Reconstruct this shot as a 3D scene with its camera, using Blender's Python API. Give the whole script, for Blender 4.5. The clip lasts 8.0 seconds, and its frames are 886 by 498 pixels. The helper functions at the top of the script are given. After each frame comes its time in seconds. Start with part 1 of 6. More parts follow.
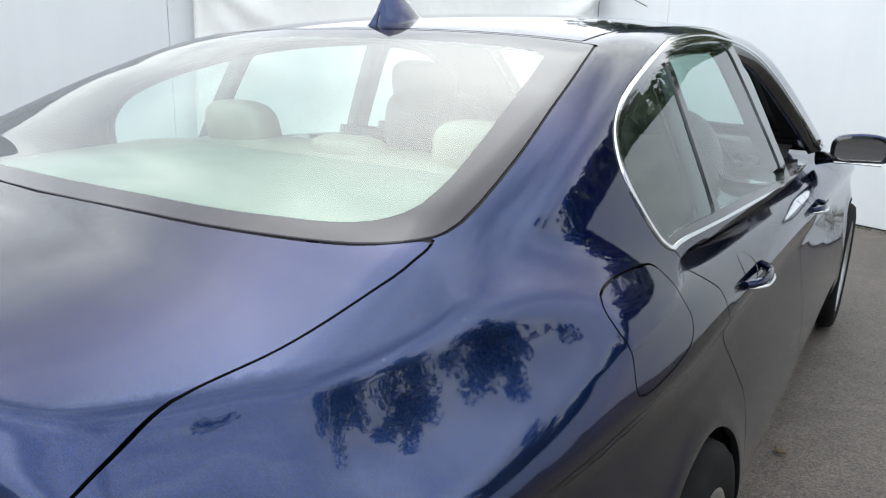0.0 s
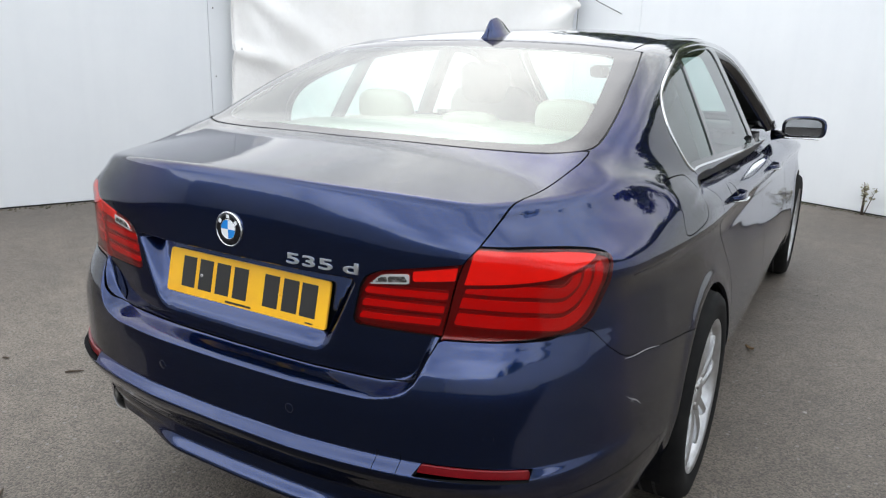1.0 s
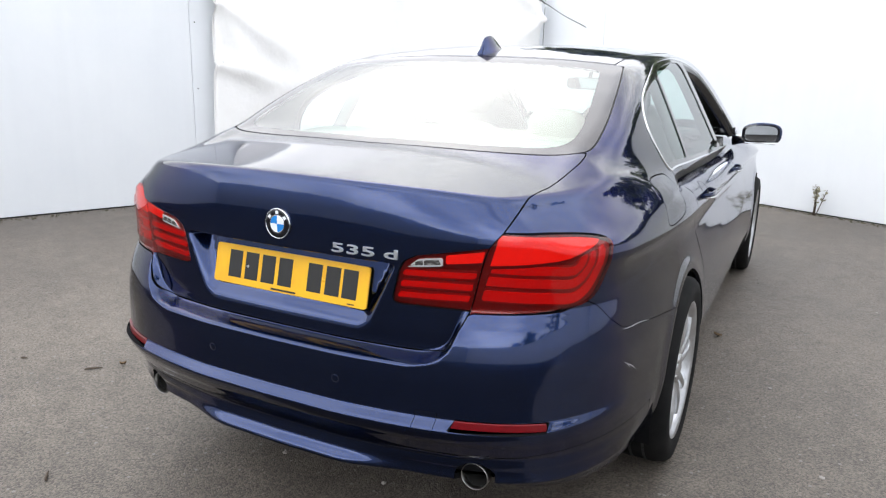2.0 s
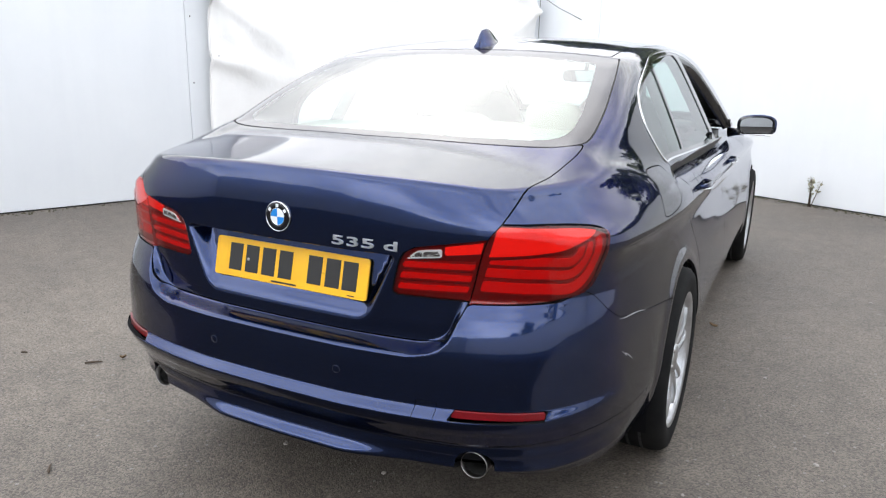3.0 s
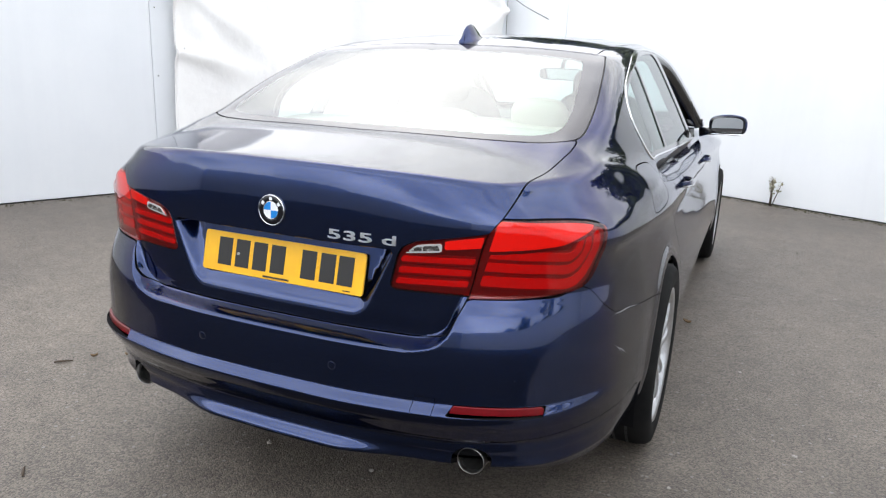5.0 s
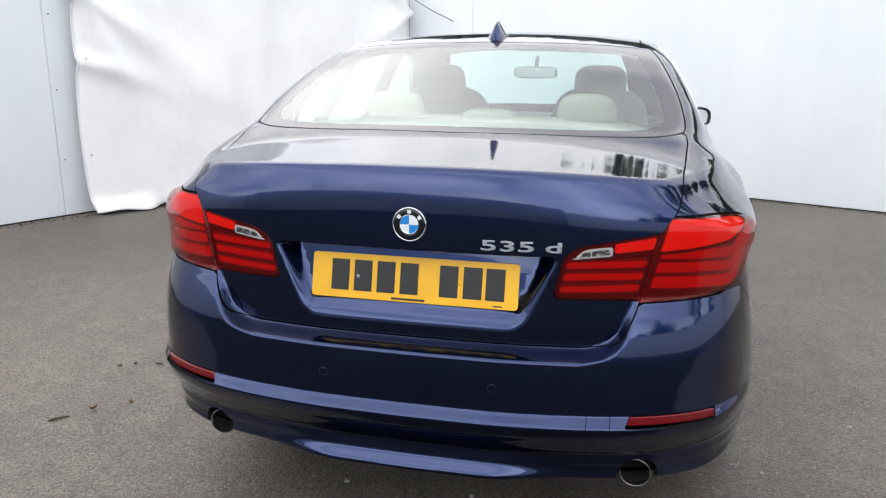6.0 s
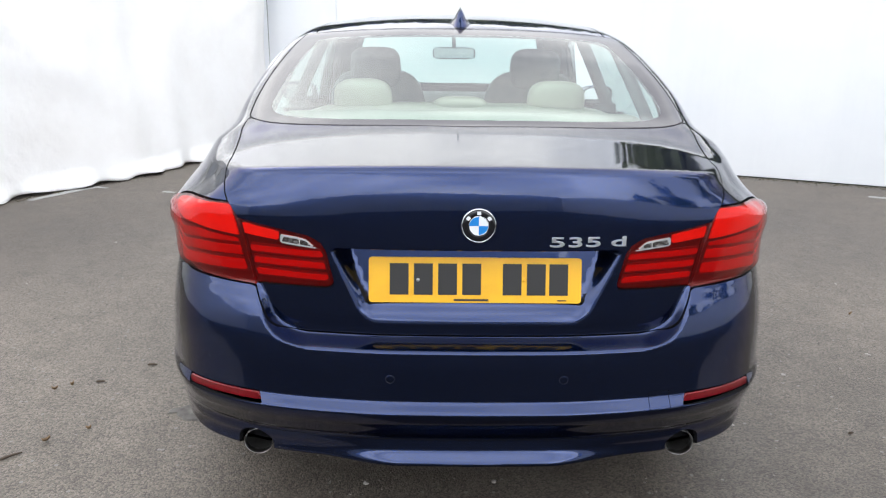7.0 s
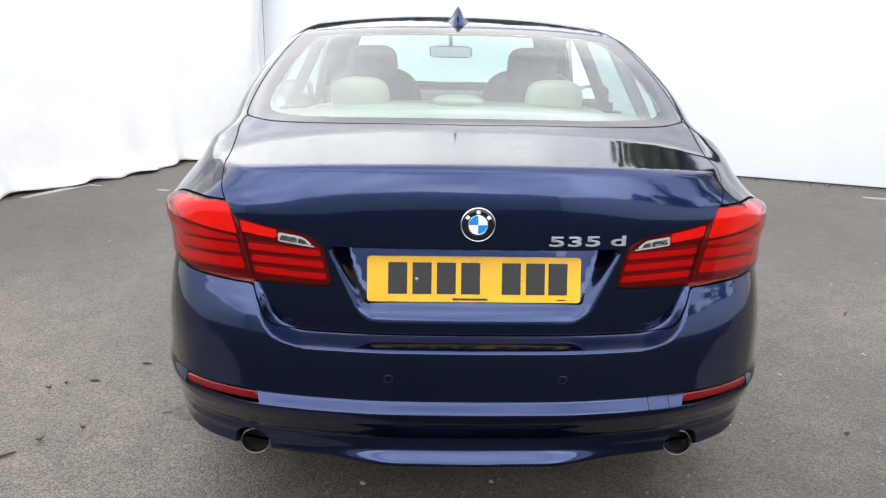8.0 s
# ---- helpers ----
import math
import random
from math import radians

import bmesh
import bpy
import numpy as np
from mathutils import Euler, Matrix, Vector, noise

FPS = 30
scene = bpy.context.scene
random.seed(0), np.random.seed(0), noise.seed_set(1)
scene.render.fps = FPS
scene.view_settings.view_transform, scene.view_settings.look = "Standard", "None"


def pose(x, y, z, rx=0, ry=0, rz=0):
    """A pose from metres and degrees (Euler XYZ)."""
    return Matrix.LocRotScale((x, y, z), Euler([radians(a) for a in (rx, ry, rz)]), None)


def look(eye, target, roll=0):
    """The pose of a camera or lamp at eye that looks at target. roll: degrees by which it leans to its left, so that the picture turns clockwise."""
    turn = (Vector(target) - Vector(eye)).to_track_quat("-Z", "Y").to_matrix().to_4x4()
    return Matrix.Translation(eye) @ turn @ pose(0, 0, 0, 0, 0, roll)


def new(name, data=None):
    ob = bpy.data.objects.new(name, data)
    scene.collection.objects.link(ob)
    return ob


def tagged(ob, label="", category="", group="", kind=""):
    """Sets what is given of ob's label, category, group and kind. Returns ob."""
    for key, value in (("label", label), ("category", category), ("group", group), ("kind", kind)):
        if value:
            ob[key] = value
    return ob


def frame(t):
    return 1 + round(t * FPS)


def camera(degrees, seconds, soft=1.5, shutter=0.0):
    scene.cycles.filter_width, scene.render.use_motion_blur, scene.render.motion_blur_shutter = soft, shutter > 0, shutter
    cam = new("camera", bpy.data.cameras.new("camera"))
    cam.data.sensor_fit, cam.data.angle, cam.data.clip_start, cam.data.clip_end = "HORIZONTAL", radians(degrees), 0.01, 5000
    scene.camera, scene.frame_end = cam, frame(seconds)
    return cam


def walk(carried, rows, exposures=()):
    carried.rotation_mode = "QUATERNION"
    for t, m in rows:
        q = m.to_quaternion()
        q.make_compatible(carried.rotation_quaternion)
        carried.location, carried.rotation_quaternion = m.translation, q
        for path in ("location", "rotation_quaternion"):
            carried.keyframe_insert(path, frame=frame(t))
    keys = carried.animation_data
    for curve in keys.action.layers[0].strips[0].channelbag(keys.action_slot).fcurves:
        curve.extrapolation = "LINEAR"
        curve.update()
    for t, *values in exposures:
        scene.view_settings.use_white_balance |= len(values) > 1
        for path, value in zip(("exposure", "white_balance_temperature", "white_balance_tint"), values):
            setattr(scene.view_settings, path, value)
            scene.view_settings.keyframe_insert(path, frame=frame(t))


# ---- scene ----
cam = camera(63.5, 8.0, 1.2)
PATH = [
    (0, (1.128, -0.114, 1.351), (0.077, 1.505, 0.825), 1.7),
    (0.2, (1.135, -0.363, 1.342), (0.115, 1.283, 0.843), 2.4),
    (0.5, (1.162, -0.684, 1.34), (0.191, 0.999, 0.868), 2.3),
    (1, (1.229, -1.109, 1.344), (0.266, 0.565, 0.825), 1.7),
    (1.5, (1.223, -1.361, 1.353), (0.326, 0.359, 0.867), 1.7),
    (3, (1.227, -1.432, 1.353), (0.361, 0.298, 0.847), 1.3),
    (3.5, (1.228, -1.434, 1.354), (0.367, 0.299, 0.846), 1.1),
    (4, (1.226, -1.429, 1.349), (0.376, 0.309, 0.844), 1.1),
    (5.3, (1.028, -1.503, 1.336), (0.317, 0.297, 0.832), 2.2),
    (5.5, (0.873, -1.549, 1.335), (0.215, 0.273, 0.836), 1.8),
    (6, (0.436, -1.554, 1.298), (0.015, 0.34, 0.813), 0.6),
    (6.5, (0.08, -1.558, 1.329), (-0.055, 0.375, 0.832), 0.2),
    (7, (-0.112, -1.586, 1.36), (-0.075, 0.334, 0.801), 0.8),
    (7.5, (-0.123, -1.577, 1.359), (-0.073, 0.341, 0.795), 1.0),
    (8, (-0.123, -1.577, 1.357), (-0.07, 0.342, 0.796), 1.1),
]
walk(cam, [(t, look(eye, target, roll)) for t, eye, target, roll in PATH],
     exposures=[(0, 0.72, 6350, 4), (0.5, 0.66, 6400, 4), (1.0, 0.78, 6500, 6), (1.6, 1.06, 6500, 8), (4.0, 1.10, 6500, 8), (5.5, 0.98, 6500, 8), (6.0, 0.86, 6500, 8), (6.5, 0.86, 6500, 8), (7.0, 1.04, 6500, 8), (8.0, 1.16, 6500, 8)])

# ---- world, sun ----
SUN_WAY = (-0.41, 0.58, 0.71)
world = bpy.data.worlds.new("overcast_sky")
scene.world = world
world.use_nodes = True
wt = world.node_tree
wt.nodes.clear()


def link(tree, a, b):
    tree.links.new(a, b)


w_out = wt.nodes.new("ShaderNodeOutputWorld")
w_bg = wt.nodes.new("ShaderNodeBackground")
w_sky = wt.nodes.new("ShaderNodeTexSky")
w_sky.sky_type = 'NISHITA'
w_sky.sun_disc = False
w_sky.sun_elevation, w_sky.sun_rotation = radians(45), radians(-35)
w_sky.air_density, w_sky.dust_density = 1.0, 2.0
w_co = wt.nodes.new("ShaderNodeTexCoord")
w_map = wt.nodes.new("ShaderNodeMapping")
w_map.inputs["Scale"].default_value = (1.0, 1.0, 2.2)
w_map.inputs["Location"].default_value = (0.35, 0.1, 0.0)
w_noise = wt.nodes.new("ShaderNodeTexNoise")
w_noise.inputs["Scale"].default_value = 2.2
w_noise.inputs["Detail"].default_value = 7
w_noise.inputs["Roughness"].default_value = 0.52
w_ramp = wt.nodes.new("ShaderNodeValToRGB")
w_ramp.color_ramp.elements[0].position, w_ramp.color_ramp.elements[0].color = 0.38, (6.2, 6.5, 7.4, 1)
w_ramp.color_ramp.elements[1].position, w_ramp.color_ramp.elements[1].color = 0.64, (14.0, 14.0, 14.3, 1)
w_mix = wt.nodes.new("ShaderNodeMixRGB")
w_mix.inputs["Fac"].default_value = 0.88
link(wt, w_co.outputs["Generated"], w_map.inputs["Vector"])
link(wt, w_map.outputs["Vector"], w_noise.inputs["Vector"])
link(wt, w_noise.outputs["Fac"], w_ramp.inputs["Fac"])
link(wt, w_sky.outputs["Color"], w_mix.inputs["Color1"])
link(wt, w_ramp.outputs["Color"], w_mix.inputs["Color2"])
# the cloud is a little thinner towards its rim
w_sep = wt.nodes.new("ShaderNodeSeparateXYZ")
w_up = wt.nodes.new("ShaderNodeMapRange")
w_up.inputs["To Min"].default_value, w_up.inputs["To Max"].default_value = 1.16, 0.82
w_mul = wt.nodes.new("ShaderNodeMixRGB")
w_mul.blend_type = 'MULTIPLY'
w_mul.inputs["Fac"].default_value = 1.0
link(wt, w_co.outputs["Generated"], w_sep.inputs["Vector"])
link(wt, w_sep.outputs["Z"], w_up.inputs["Value"])
link(wt, w_mix.outputs["Color"], w_mul.inputs["Color1"])
link(wt, w_up.outputs["Result"], w_mul.inputs["Color2"])
# darker towards the north-west, but for the glow round the veiled sun
w_side = wt.nodes.new("ShaderNodeMapRange")
w_side.inputs["From Min"].default_value, w_side.inputs["From Max"].default_value = -0.9, 0.9
w_side.inputs["To Min"].default_value, w_side.inputs["To Max"].default_value = 1.02, 0.60
w_veil = wt.nodes.new("ShaderNodeMixRGB")
w_veil.blend_type = 'MULTIPLY'
w_veil.inputs["Fac"].default_value = 1.0
w_lean = wt.nodes.new("ShaderNodeVectorMath")
w_lean.operation = 'DOT_PRODUCT'
w_lean.inputs[1].default_value = (-0.5, 0.866, 0.0)
link(wt, w_co.outputs["Generated"], w_lean.inputs[0])
link(wt, w_lean.outputs["Value"], w_side.inputs["Value"])
link(wt, w_mul.outputs["Color"], w_veil.inputs["Color1"])
link(wt, w_side.outputs["Result"], w_veil.inputs["Color2"])
w_dot = wt.nodes.new("ShaderNodeVectorMath")
w_dot.operation = 'DOT_PRODUCT'
w_dot.inputs[1].default_value = Vector(SUN_WAY).normalized()
w_pow = wt.nodes.new("ShaderNodeMath")
w_pow.operation = 'POWER'
w_pow.use_clamp = True
w_pow.inputs[1].default_value = 24.0
w_pos = wt.nodes.new("ShaderNodeMath")
w_pos.operation = 'MAXIMUM'
w_pos.inputs[1].default_value = 0.0
w_glow = wt.nodes.new("ShaderNodeMixRGB")
w_glow.blend_type = 'ADD'
w_glow.inputs["Color2"].default_value = (8.0, 8.1, 8.2, 1)
link(wt, w_co.outputs["Generated"], w_dot.inputs[0])
link(wt, w_dot.outputs["Value"], w_pos.inputs[0])
link(wt, w_pos.outputs[0], w_pow.inputs[0])
link(wt, w_pow.outputs[0], w_glow.inputs["Fac"])
link(wt, w_veil.outputs["Color"], w_glow.inputs["Color1"])
link(wt, w_glow.outputs["Color"], w_bg.inputs["Color"])
w_bg.inputs["Strength"].default_value = 0.15
link(wt, w_bg.outputs["Background"], w_out.inputs["Surface"])

sun = new("sun", bpy.data.lights.new("sun", 'SUN'))
sun.data.energy, sun.data.angle, sun.data.color = 0.52, radians(150), (1.0, 0.965, 0.92)
sun.matrix_world = look(tuple(10 * v for v in SUN_WAY), (0, 0, 0))

# ---- materials ----
def material(name, colour, rough=0.5, metal=0.0, coat=0.0, coat_rough=0.03, spec=0.5):
    m = bpy.data.materials.new(name)
    m.use_nodes = True
    b = m.node_tree.nodes["Principled BSDF"]
    b.inputs["Base Color"].default_value = (*colour, 1)
    b.inputs["Roughness"].default_value = rough
    b.inputs["Metallic"].default_value = metal
    b.inputs["Coat Weight"].default_value = coat
    b.inputs["Coat Roughness"].default_value = coat_rough
    b.inputs["Specular IOR Level"].default_value = spec
    return m


def node(m, kind, **values):
    n = m.node_tree.nodes.new(kind)
    for key, value in values.items():
        n.inputs[key.replace("_", " ")].default_value = value
    return n


def wire(m, a, b):
    m.node_tree.links.new(a, b)


def base(m):
    return m.node_tree.nodes["Principled BSDF"]


def coords(m):
    return m.node_tree.nodes.new("ShaderNodeTexCoord").outputs["Object"]


def mottle(m, c1, c2, scale, low=0.35, high=0.65, detail=6, where=None, fac=None):
    """Noise between two colours; returns the colour socket and the factor socket."""
    n = node(m, "ShaderNodeTexNoise", Scale=scale, Detail=detail, Roughness=0.6)
    wire(m, where or coords(m), n.inputs["Vector"])
    r = node(m, "ShaderNodeValToRGB")
    r.color_ramp.elements[0].position, r.color_ramp.elements[0].color = low, (*c1, 1)
    r.color_ramp.elements[1].position, r.color_ramp.elements[1].color = high, (*c2, 1)
    wire(m, n.outputs["Fac"], r.inputs["Fac"])
    return r.outputs["Color"], n.outputs["Fac"]


def blend(m, a, b, fac, kind='MIX'):
    n = m.node_tree.nodes.new("ShaderNodeMixRGB")
    n.blend_type = kind
    for key, v in (("Color1", a), ("Color2", b), ("Fac", fac)):
        if isinstance(v, bpy.types.NodeSocket):
            wire(m, v, n.inputs[key])
        else:
            n.inputs[key].default_value = v if key == "Fac" else (*v, 1)
    return n.outputs["Color"]


def relief(m, height, strength, distance, target="Normal"):
    b = node(m, "ShaderNodeBump", Strength=strength, Distance=distance)
    wire(m, height, b.inputs["Height"])
    wire(m, b.outputs["Normal"], base(m).inputs[target])
    return b


def rough_by(m, fac, low, high):
    r = node(m, "ShaderNodeMapRange")
    r.inputs["To Min"].default_value, r.inputs["To Max"].default_value = low, high
    wire(m, fac, r.inputs["Value"])
    wire(m, r.outputs["Result"], base(m).inputs["Roughness"])


# metallic blue paint: flakes under a clear coat with a little dust and orange peel
PAINT = material("blue_metallic_paint", (0.006, 0.008, 0.05), 0.20, 0.96, 1.0, 0.01)
base(PAINT).inputs["Specular Tint"].default_value = (0.05, 0.07, 0.22, 1)
base(PAINT).inputs["Coat IOR"].default_value = 1.5
where = coords(PAINT)
flake, flake_fac = mottle(PAINT, (0.0072, 0.0165, 0.062), (0.0168, 0.0372, 0.124), 900, 0.4, 0.62, 2, where)
dust = node(PAINT, "ShaderNodeTexNoise", Scale=5, Detail=8, Roughness=0.65)
wire(PAINT, where, dust.inputs["Vector"])
dusty = node(PAINT, "ShaderNodeMapRange")
dusty.inputs["From Min"].default_value, dusty.inputs["From Max"].default_value = 0.55, 0.95
dusty.inputs["To Max"].default_value = 0.012
wire(PAINT, dust.outputs["Fac"], dusty.inputs["Value"])
spots = node(PAINT, "ShaderNodeTexVoronoi", Scale=75)
wire(PAINT, where, spots.inputs["Vector"])
spot_sep = node(PAINT, "ShaderNodeSeparateColor")
wire(PAINT, spots.outputs["Color"], spot_sep.inputs["Color"])
few = node(PAINT, "ShaderNodeMath")
few.operation = 'GREATER_THAN'
few.inputs[1].default_value = 0.985
wire(PAINT, spot_sep.outputs["Blue"], few.inputs[0])
tiny = node(PAINT, "ShaderNodeMath")
tiny.operation = 'LESS_THAN'
tiny.inputs[1].default_value = 0.16
wire(PAINT, spots.outputs["Distance"], tiny.inputs[0])
speck = node(PAINT, "ShaderNodeMath")
speck.operation = 'MULTIPLY'
wire(PAINT, few.outputs[0], speck.inputs[0])
wire(PAINT, tiny.outputs[0], speck.inputs[1])
half = node(PAINT, "ShaderNodeMath")
half.operation = 'MULTIPLY'
half.inputs[1].default_value = 0.10
wire(PAINT, speck.outputs[0], half.inputs[0])
wire(PAINT, blend(PAINT, blend(PAINT, flake, (0.12, 0.12, 0.13), dusty.outputs["Result"]), (0.35, 0.34, 0.32), half.outputs[0]), base(PAINT).inputs["Base Color"])
peel = node(PAINT, "ShaderNodeTexNoise", Scale=60, Detail=2)
wire(PAINT, where, peel.inputs["Vector"])
relief(PAINT, peel.outputs["Fac"], 0.015, 0.004, "Coat Normal")
coat_r = node(PAINT, "ShaderNodeMapRange")
coat_r.inputs["To Min"].default_value, coat_r.inputs["To Max"].default_value = 0.008, 0.06
wire(PAINT, dust.outputs["Fac"], coat_r.inputs["Value"])
wire(PAINT, coat_r.outputs["Result"], base(PAINT).inputs["Coat Roughness"])

BLACK = material("black_rubber_and_foot_shadow", (0.012, 0.012, 0.013), 0.6)
GLOSS_BLACK = material("gloss_black_trim", (0.008, 0.008, 0.010), 0.08, 0, 0.5)
FRIT = material("printed_glass_border", (0.030, 0.026, 0.034), 0.03)
VALANCE = material("dark_bumper_plastic", (0.013, 0.013, 0.022), 0.42)
INNER = material("black_inner_and_gap_shade", (0.006, 0.006, 0.007), 0.9, spec=0.1)
CHROME = material("bright_chrome", (0.78, 0.79, 0.80), 0.10, 1.0)
STEEL = material("exhaust_steel", (0.42, 0.41, 0.40), 0.28, 1.0)
c, f = mottle(STEEL, (0.46, 0.45, 0.44), (0.16, 0.14, 0.13), 40, 0.4, 0.8)
wire(STEEL, c, base(STEEL).inputs["Base Color"])
SOOT = material("sooty_pipe", (0.012, 0.011, 0.010), 0.85)
ALLOY = material("silver_alloy", (0.52, 0.53, 0.55), 0.30, 0.85, 0.5, 0.08)
c, f = mottle(ALLOY, (0.56, 0.57, 0.59), (0.36, 0.35, 0.34), 14, 0.4, 0.85)
wire(ALLOY, c, base(ALLOY).inputs["Base Color"])
TYRE = material("tyre_rubber", (0.010, 0.010, 0.011), 0.8, spec=0.15)
c, f = mottle(TYRE, (0.005, 0.005, 0.0055), (0.014, 0.0135, 0.013), 9, 0.4, 0.8)
wire(TYRE, c, base(TYRE).inputs["Base Color"])
relief(TYRE, f, 0.2, 0.002)
BRAKE = material("brake_disc_iron", (0.22, 0.21, 0.20), 0.42, 0.9)
LAMP_RED = material("bright_red_lamp", (0.46, 0.015, 0.017), 0.25, 0, 0.3)
LAMP_ORANGE = material("orange_red_lamp", (0.95, 0.055, 0.018), 0.22, 0, 0.3)
c, f = mottle(LAMP_ORANGE, (0.90, 0.125, 0.085), (0.78, 0.085, 0.055), 420, 0.35, 0.65, 2)
wire(LAMP_ORANGE, c, base(LAMP_ORANGE).inputs["Base Color"])
LAMP_MID = material("red_bar_glow", (0.15, 0.006, 0.009), 0.3, 0, 0.3)
LAMP_DARK = material("dark_red_lamp_housing", (0.085, 0.004, 0.006), 0.35, 0, 0.3)
REFLECTOR = material("red_reflector", (0.42, 0.008, 0.012), 0.3, 0, 0.15)
c, f = mottle(REFLECTOR, (0.20, 0.005, 0.009), (0.12, 0.003, 0.006), 500, 0.42, 0.58, 1)
wire(REFLECTOR, c, base(REFLECTOR).inputs["Base Color"])
LAMP_CLEAR = material("clear_reversing_lamp", (0.72, 0.71, 0.70), 0.12, 0.55, 0.8)
BULB = material("dark_reflector_bowl", (0.20, 0.19, 0.18), 0.22, 0.8, 0.8)
rv = node(BULB, "ShaderNodeTexNoise", Scale=70, Detail=1)
wire(BULB, coords(BULB), rv.inputs["Vector"])
relief(BULB, rv.outputs["Fac"], 0.6, 0.01)
HEAD = material("headlamp_lens", (0.55, 0.57, 0.60), 0.06, 0.4, 1.0)
PLATE = material("yellow_reflective_plate", (0.86, 0.45, 0.008), 0.32, 0, 0.15)
c, f = mottle(PLATE, (0.88, 0.47, 0.010), (0.74, 0.37, 0.012), 9, 0.45, 0.8)
wire(PLATE, c, base(PLATE).inputs["Base Color"])
PLATE_INK = material("black_plate_ink", (0.016, 0.015, 0.014), 0.4)
BADGE_BLUE = material("badge_blue", (0.02, 0.22, 0.62), 0.2, 0, 0.8)
BADGE_WHITE = material("badge_white", (0.78, 0.80, 0.82), 0.2, 0, 0.8)
CREAM = material("cream_leather", (0.60, 0.54, 0.44), 0.5)
c, f = mottle(CREAM, (0.40, 0.36, 0.285), (0.31, 0.275, 0.215), 7, 0.35, 0.75)
wire(CREAM, c, base(CREAM).inputs["Base Color"])
relief(CREAM, mottle(CREAM, (0, 0, 0), (1, 1, 1), 260, 0.4, 0.6, 2)[0], 0.15, 0.001)
SHELF = material("cream_shelf_cloth", (0.66, 0.66, 0.56), 0.85)
c, f = mottle(SHELF, (0.36, 0.37, 0.30), (0.29, 0.29, 0.235), 5, 0.35, 0.75)
wire(SHELF, c, base(SHELF).inputs["Base Color"])
LINING = material("dark_headlining", (0.05, 0.048, 0.046), 0.9)
c, f = mottle(LINING, (0.055, 0.053, 0.050), (0.040, 0.038, 0.036), 12, 0.3, 0.7)
wire(LINING, c, base(LINING).inputs["Base Color"])
DASH = material("dark_dashboard", (0.035, 0.034, 0.034), 0.6)
c, f = mottle(DASH, (0.032, 0.031, 0.031), (0.05, 0.048, 0.046), 80, 0.4, 0.6)
wire(DASH, c, base(DASH).inputs["Base Color"])
relief(DASH, f, 0.2, 0.001)
# cream seat leather with the cabin's shade put into its colour
SEAT_BACK = material("shaded_cream_seat_back", (0.10, 0.095, 0.09), 0.65)
c, f = mottle(SEAT_BACK, (0.17, 0.16, 0.15), (0.12, 0.115, 0.11), 20, 0.4, 0.6)
wire(SEAT_BACK, c, base(SEAT_BACK).inputs["Base Color"])
MIRROR = material("mirror_glass", (0.86, 0.87, 0.88), 0.01, 1.0)


def pane_material(name, tint, low=0.08):
    """A thin pane: tinted see-through with a real reflection on top (Schlick's curve for both faces)."""
    m = bpy.data.materials.new(name)
    m.use_nodes = True
    t = m.node_tree
    t.nodes.clear()
    out, mix = t.nodes.new("ShaderNodeOutputMaterial"), t.nodes.new("ShaderNodeMixShader")
    see, gloss, lw = t.nodes.new("ShaderNodeBsdfTransparent"), t.nodes.new("ShaderNodeBsdfGlossy"), t.nodes.new("ShaderNodeLayerWeight")
    see.inputs["Color"].default_value = (*tint, 1)
    gloss.inputs["Roughness"].default_value = 0.01
    lw.inputs["Blend"].default_value = 0.5
    power, scale = t.nodes.new("ShaderNodeMath"), t.nodes.new("ShaderNodeMapRange")
    power.operation = 'POWER'
    power.inputs[1].default_value = 4.4
    scale.inputs["To Min"].default_value, scale.inputs["To Max"].default_value = low, 1.0
    t.links.new(lw.outputs["Facing"], power.inputs[0])
    t.links.new(power.outputs[0], scale.inputs["Value"])
    t.links.new(scale.outputs["Result"], mix.inputs["Fac"])
    t.links.new(see.outputs["BSDF"], mix.inputs[1])
    t.links.new(gloss.outputs["BSDF"], mix.inputs[2])
    t.links.new(mix.outputs["Shader"], out.inputs["Surface"])
    return m


GLASS = pane_material("green_tinted_glass", (0.75, 0.91, 0.87), 0.13)
LENS = pane_material("red_lamp_lens", (0.95, 0.20, 0.17), 0.05)

WALL = material("white_painted_board", (0.78, 0.80, 0.82), 0.55)
where = coords(WALL)
c, f = mottle(WALL, (0.80, 0.815, 0.83), (0.74, 0.76, 0.785), 0.9, 0.3, 0.75, 5, where)
streak = node(WALL, "ShaderNodeMapping", Scale=(2.2, 2.2, 0.12))
wire(WALL, where, streak.inputs["Vector"])
c2, f2 = mottle(WALL, (0.99, 0.99, 0.99), (0.955, 0.957, 0.96), 2.4, 0.45, 0.85, 6, streak.outputs["Vector"])
wire(WALL, blend(WALL, c, c2, 1.0, 'MULTIPLY'), base(WALL).inputs["Base Color"])
relief(WALL, f, 0.1, 0.006)
# grey stands for shade on the unseen wall and dims reflections
DIM_WALL = material("dimmed_grey_board", (0.27, 0.29, 0.32), 0.7)
c, f = mottle(DIM_WALL, (0.50, 0.52, 0.55), (0.38, 0.40, 0.42), 1.3, 0.3, 0.75)
wire(DIM_WALL, c, base(DIM_WALL).inputs["Base Color"])
SHEETING = material("white_tarpaulin", (0.88, 0.87, 0.85), 0.42)
c, f = mottle(SHEETING, (0.90, 0.89, 0.875), (0.82, 0.80, 0.77), 1.6, 0.35, 0.8)
wire(SHEETING, c, base(SHEETING).inputs["Base Color"])
wr = node(SHEETING, "ShaderNodeTexNoise", Scale=6, Detail=8, Roughness=0.6)
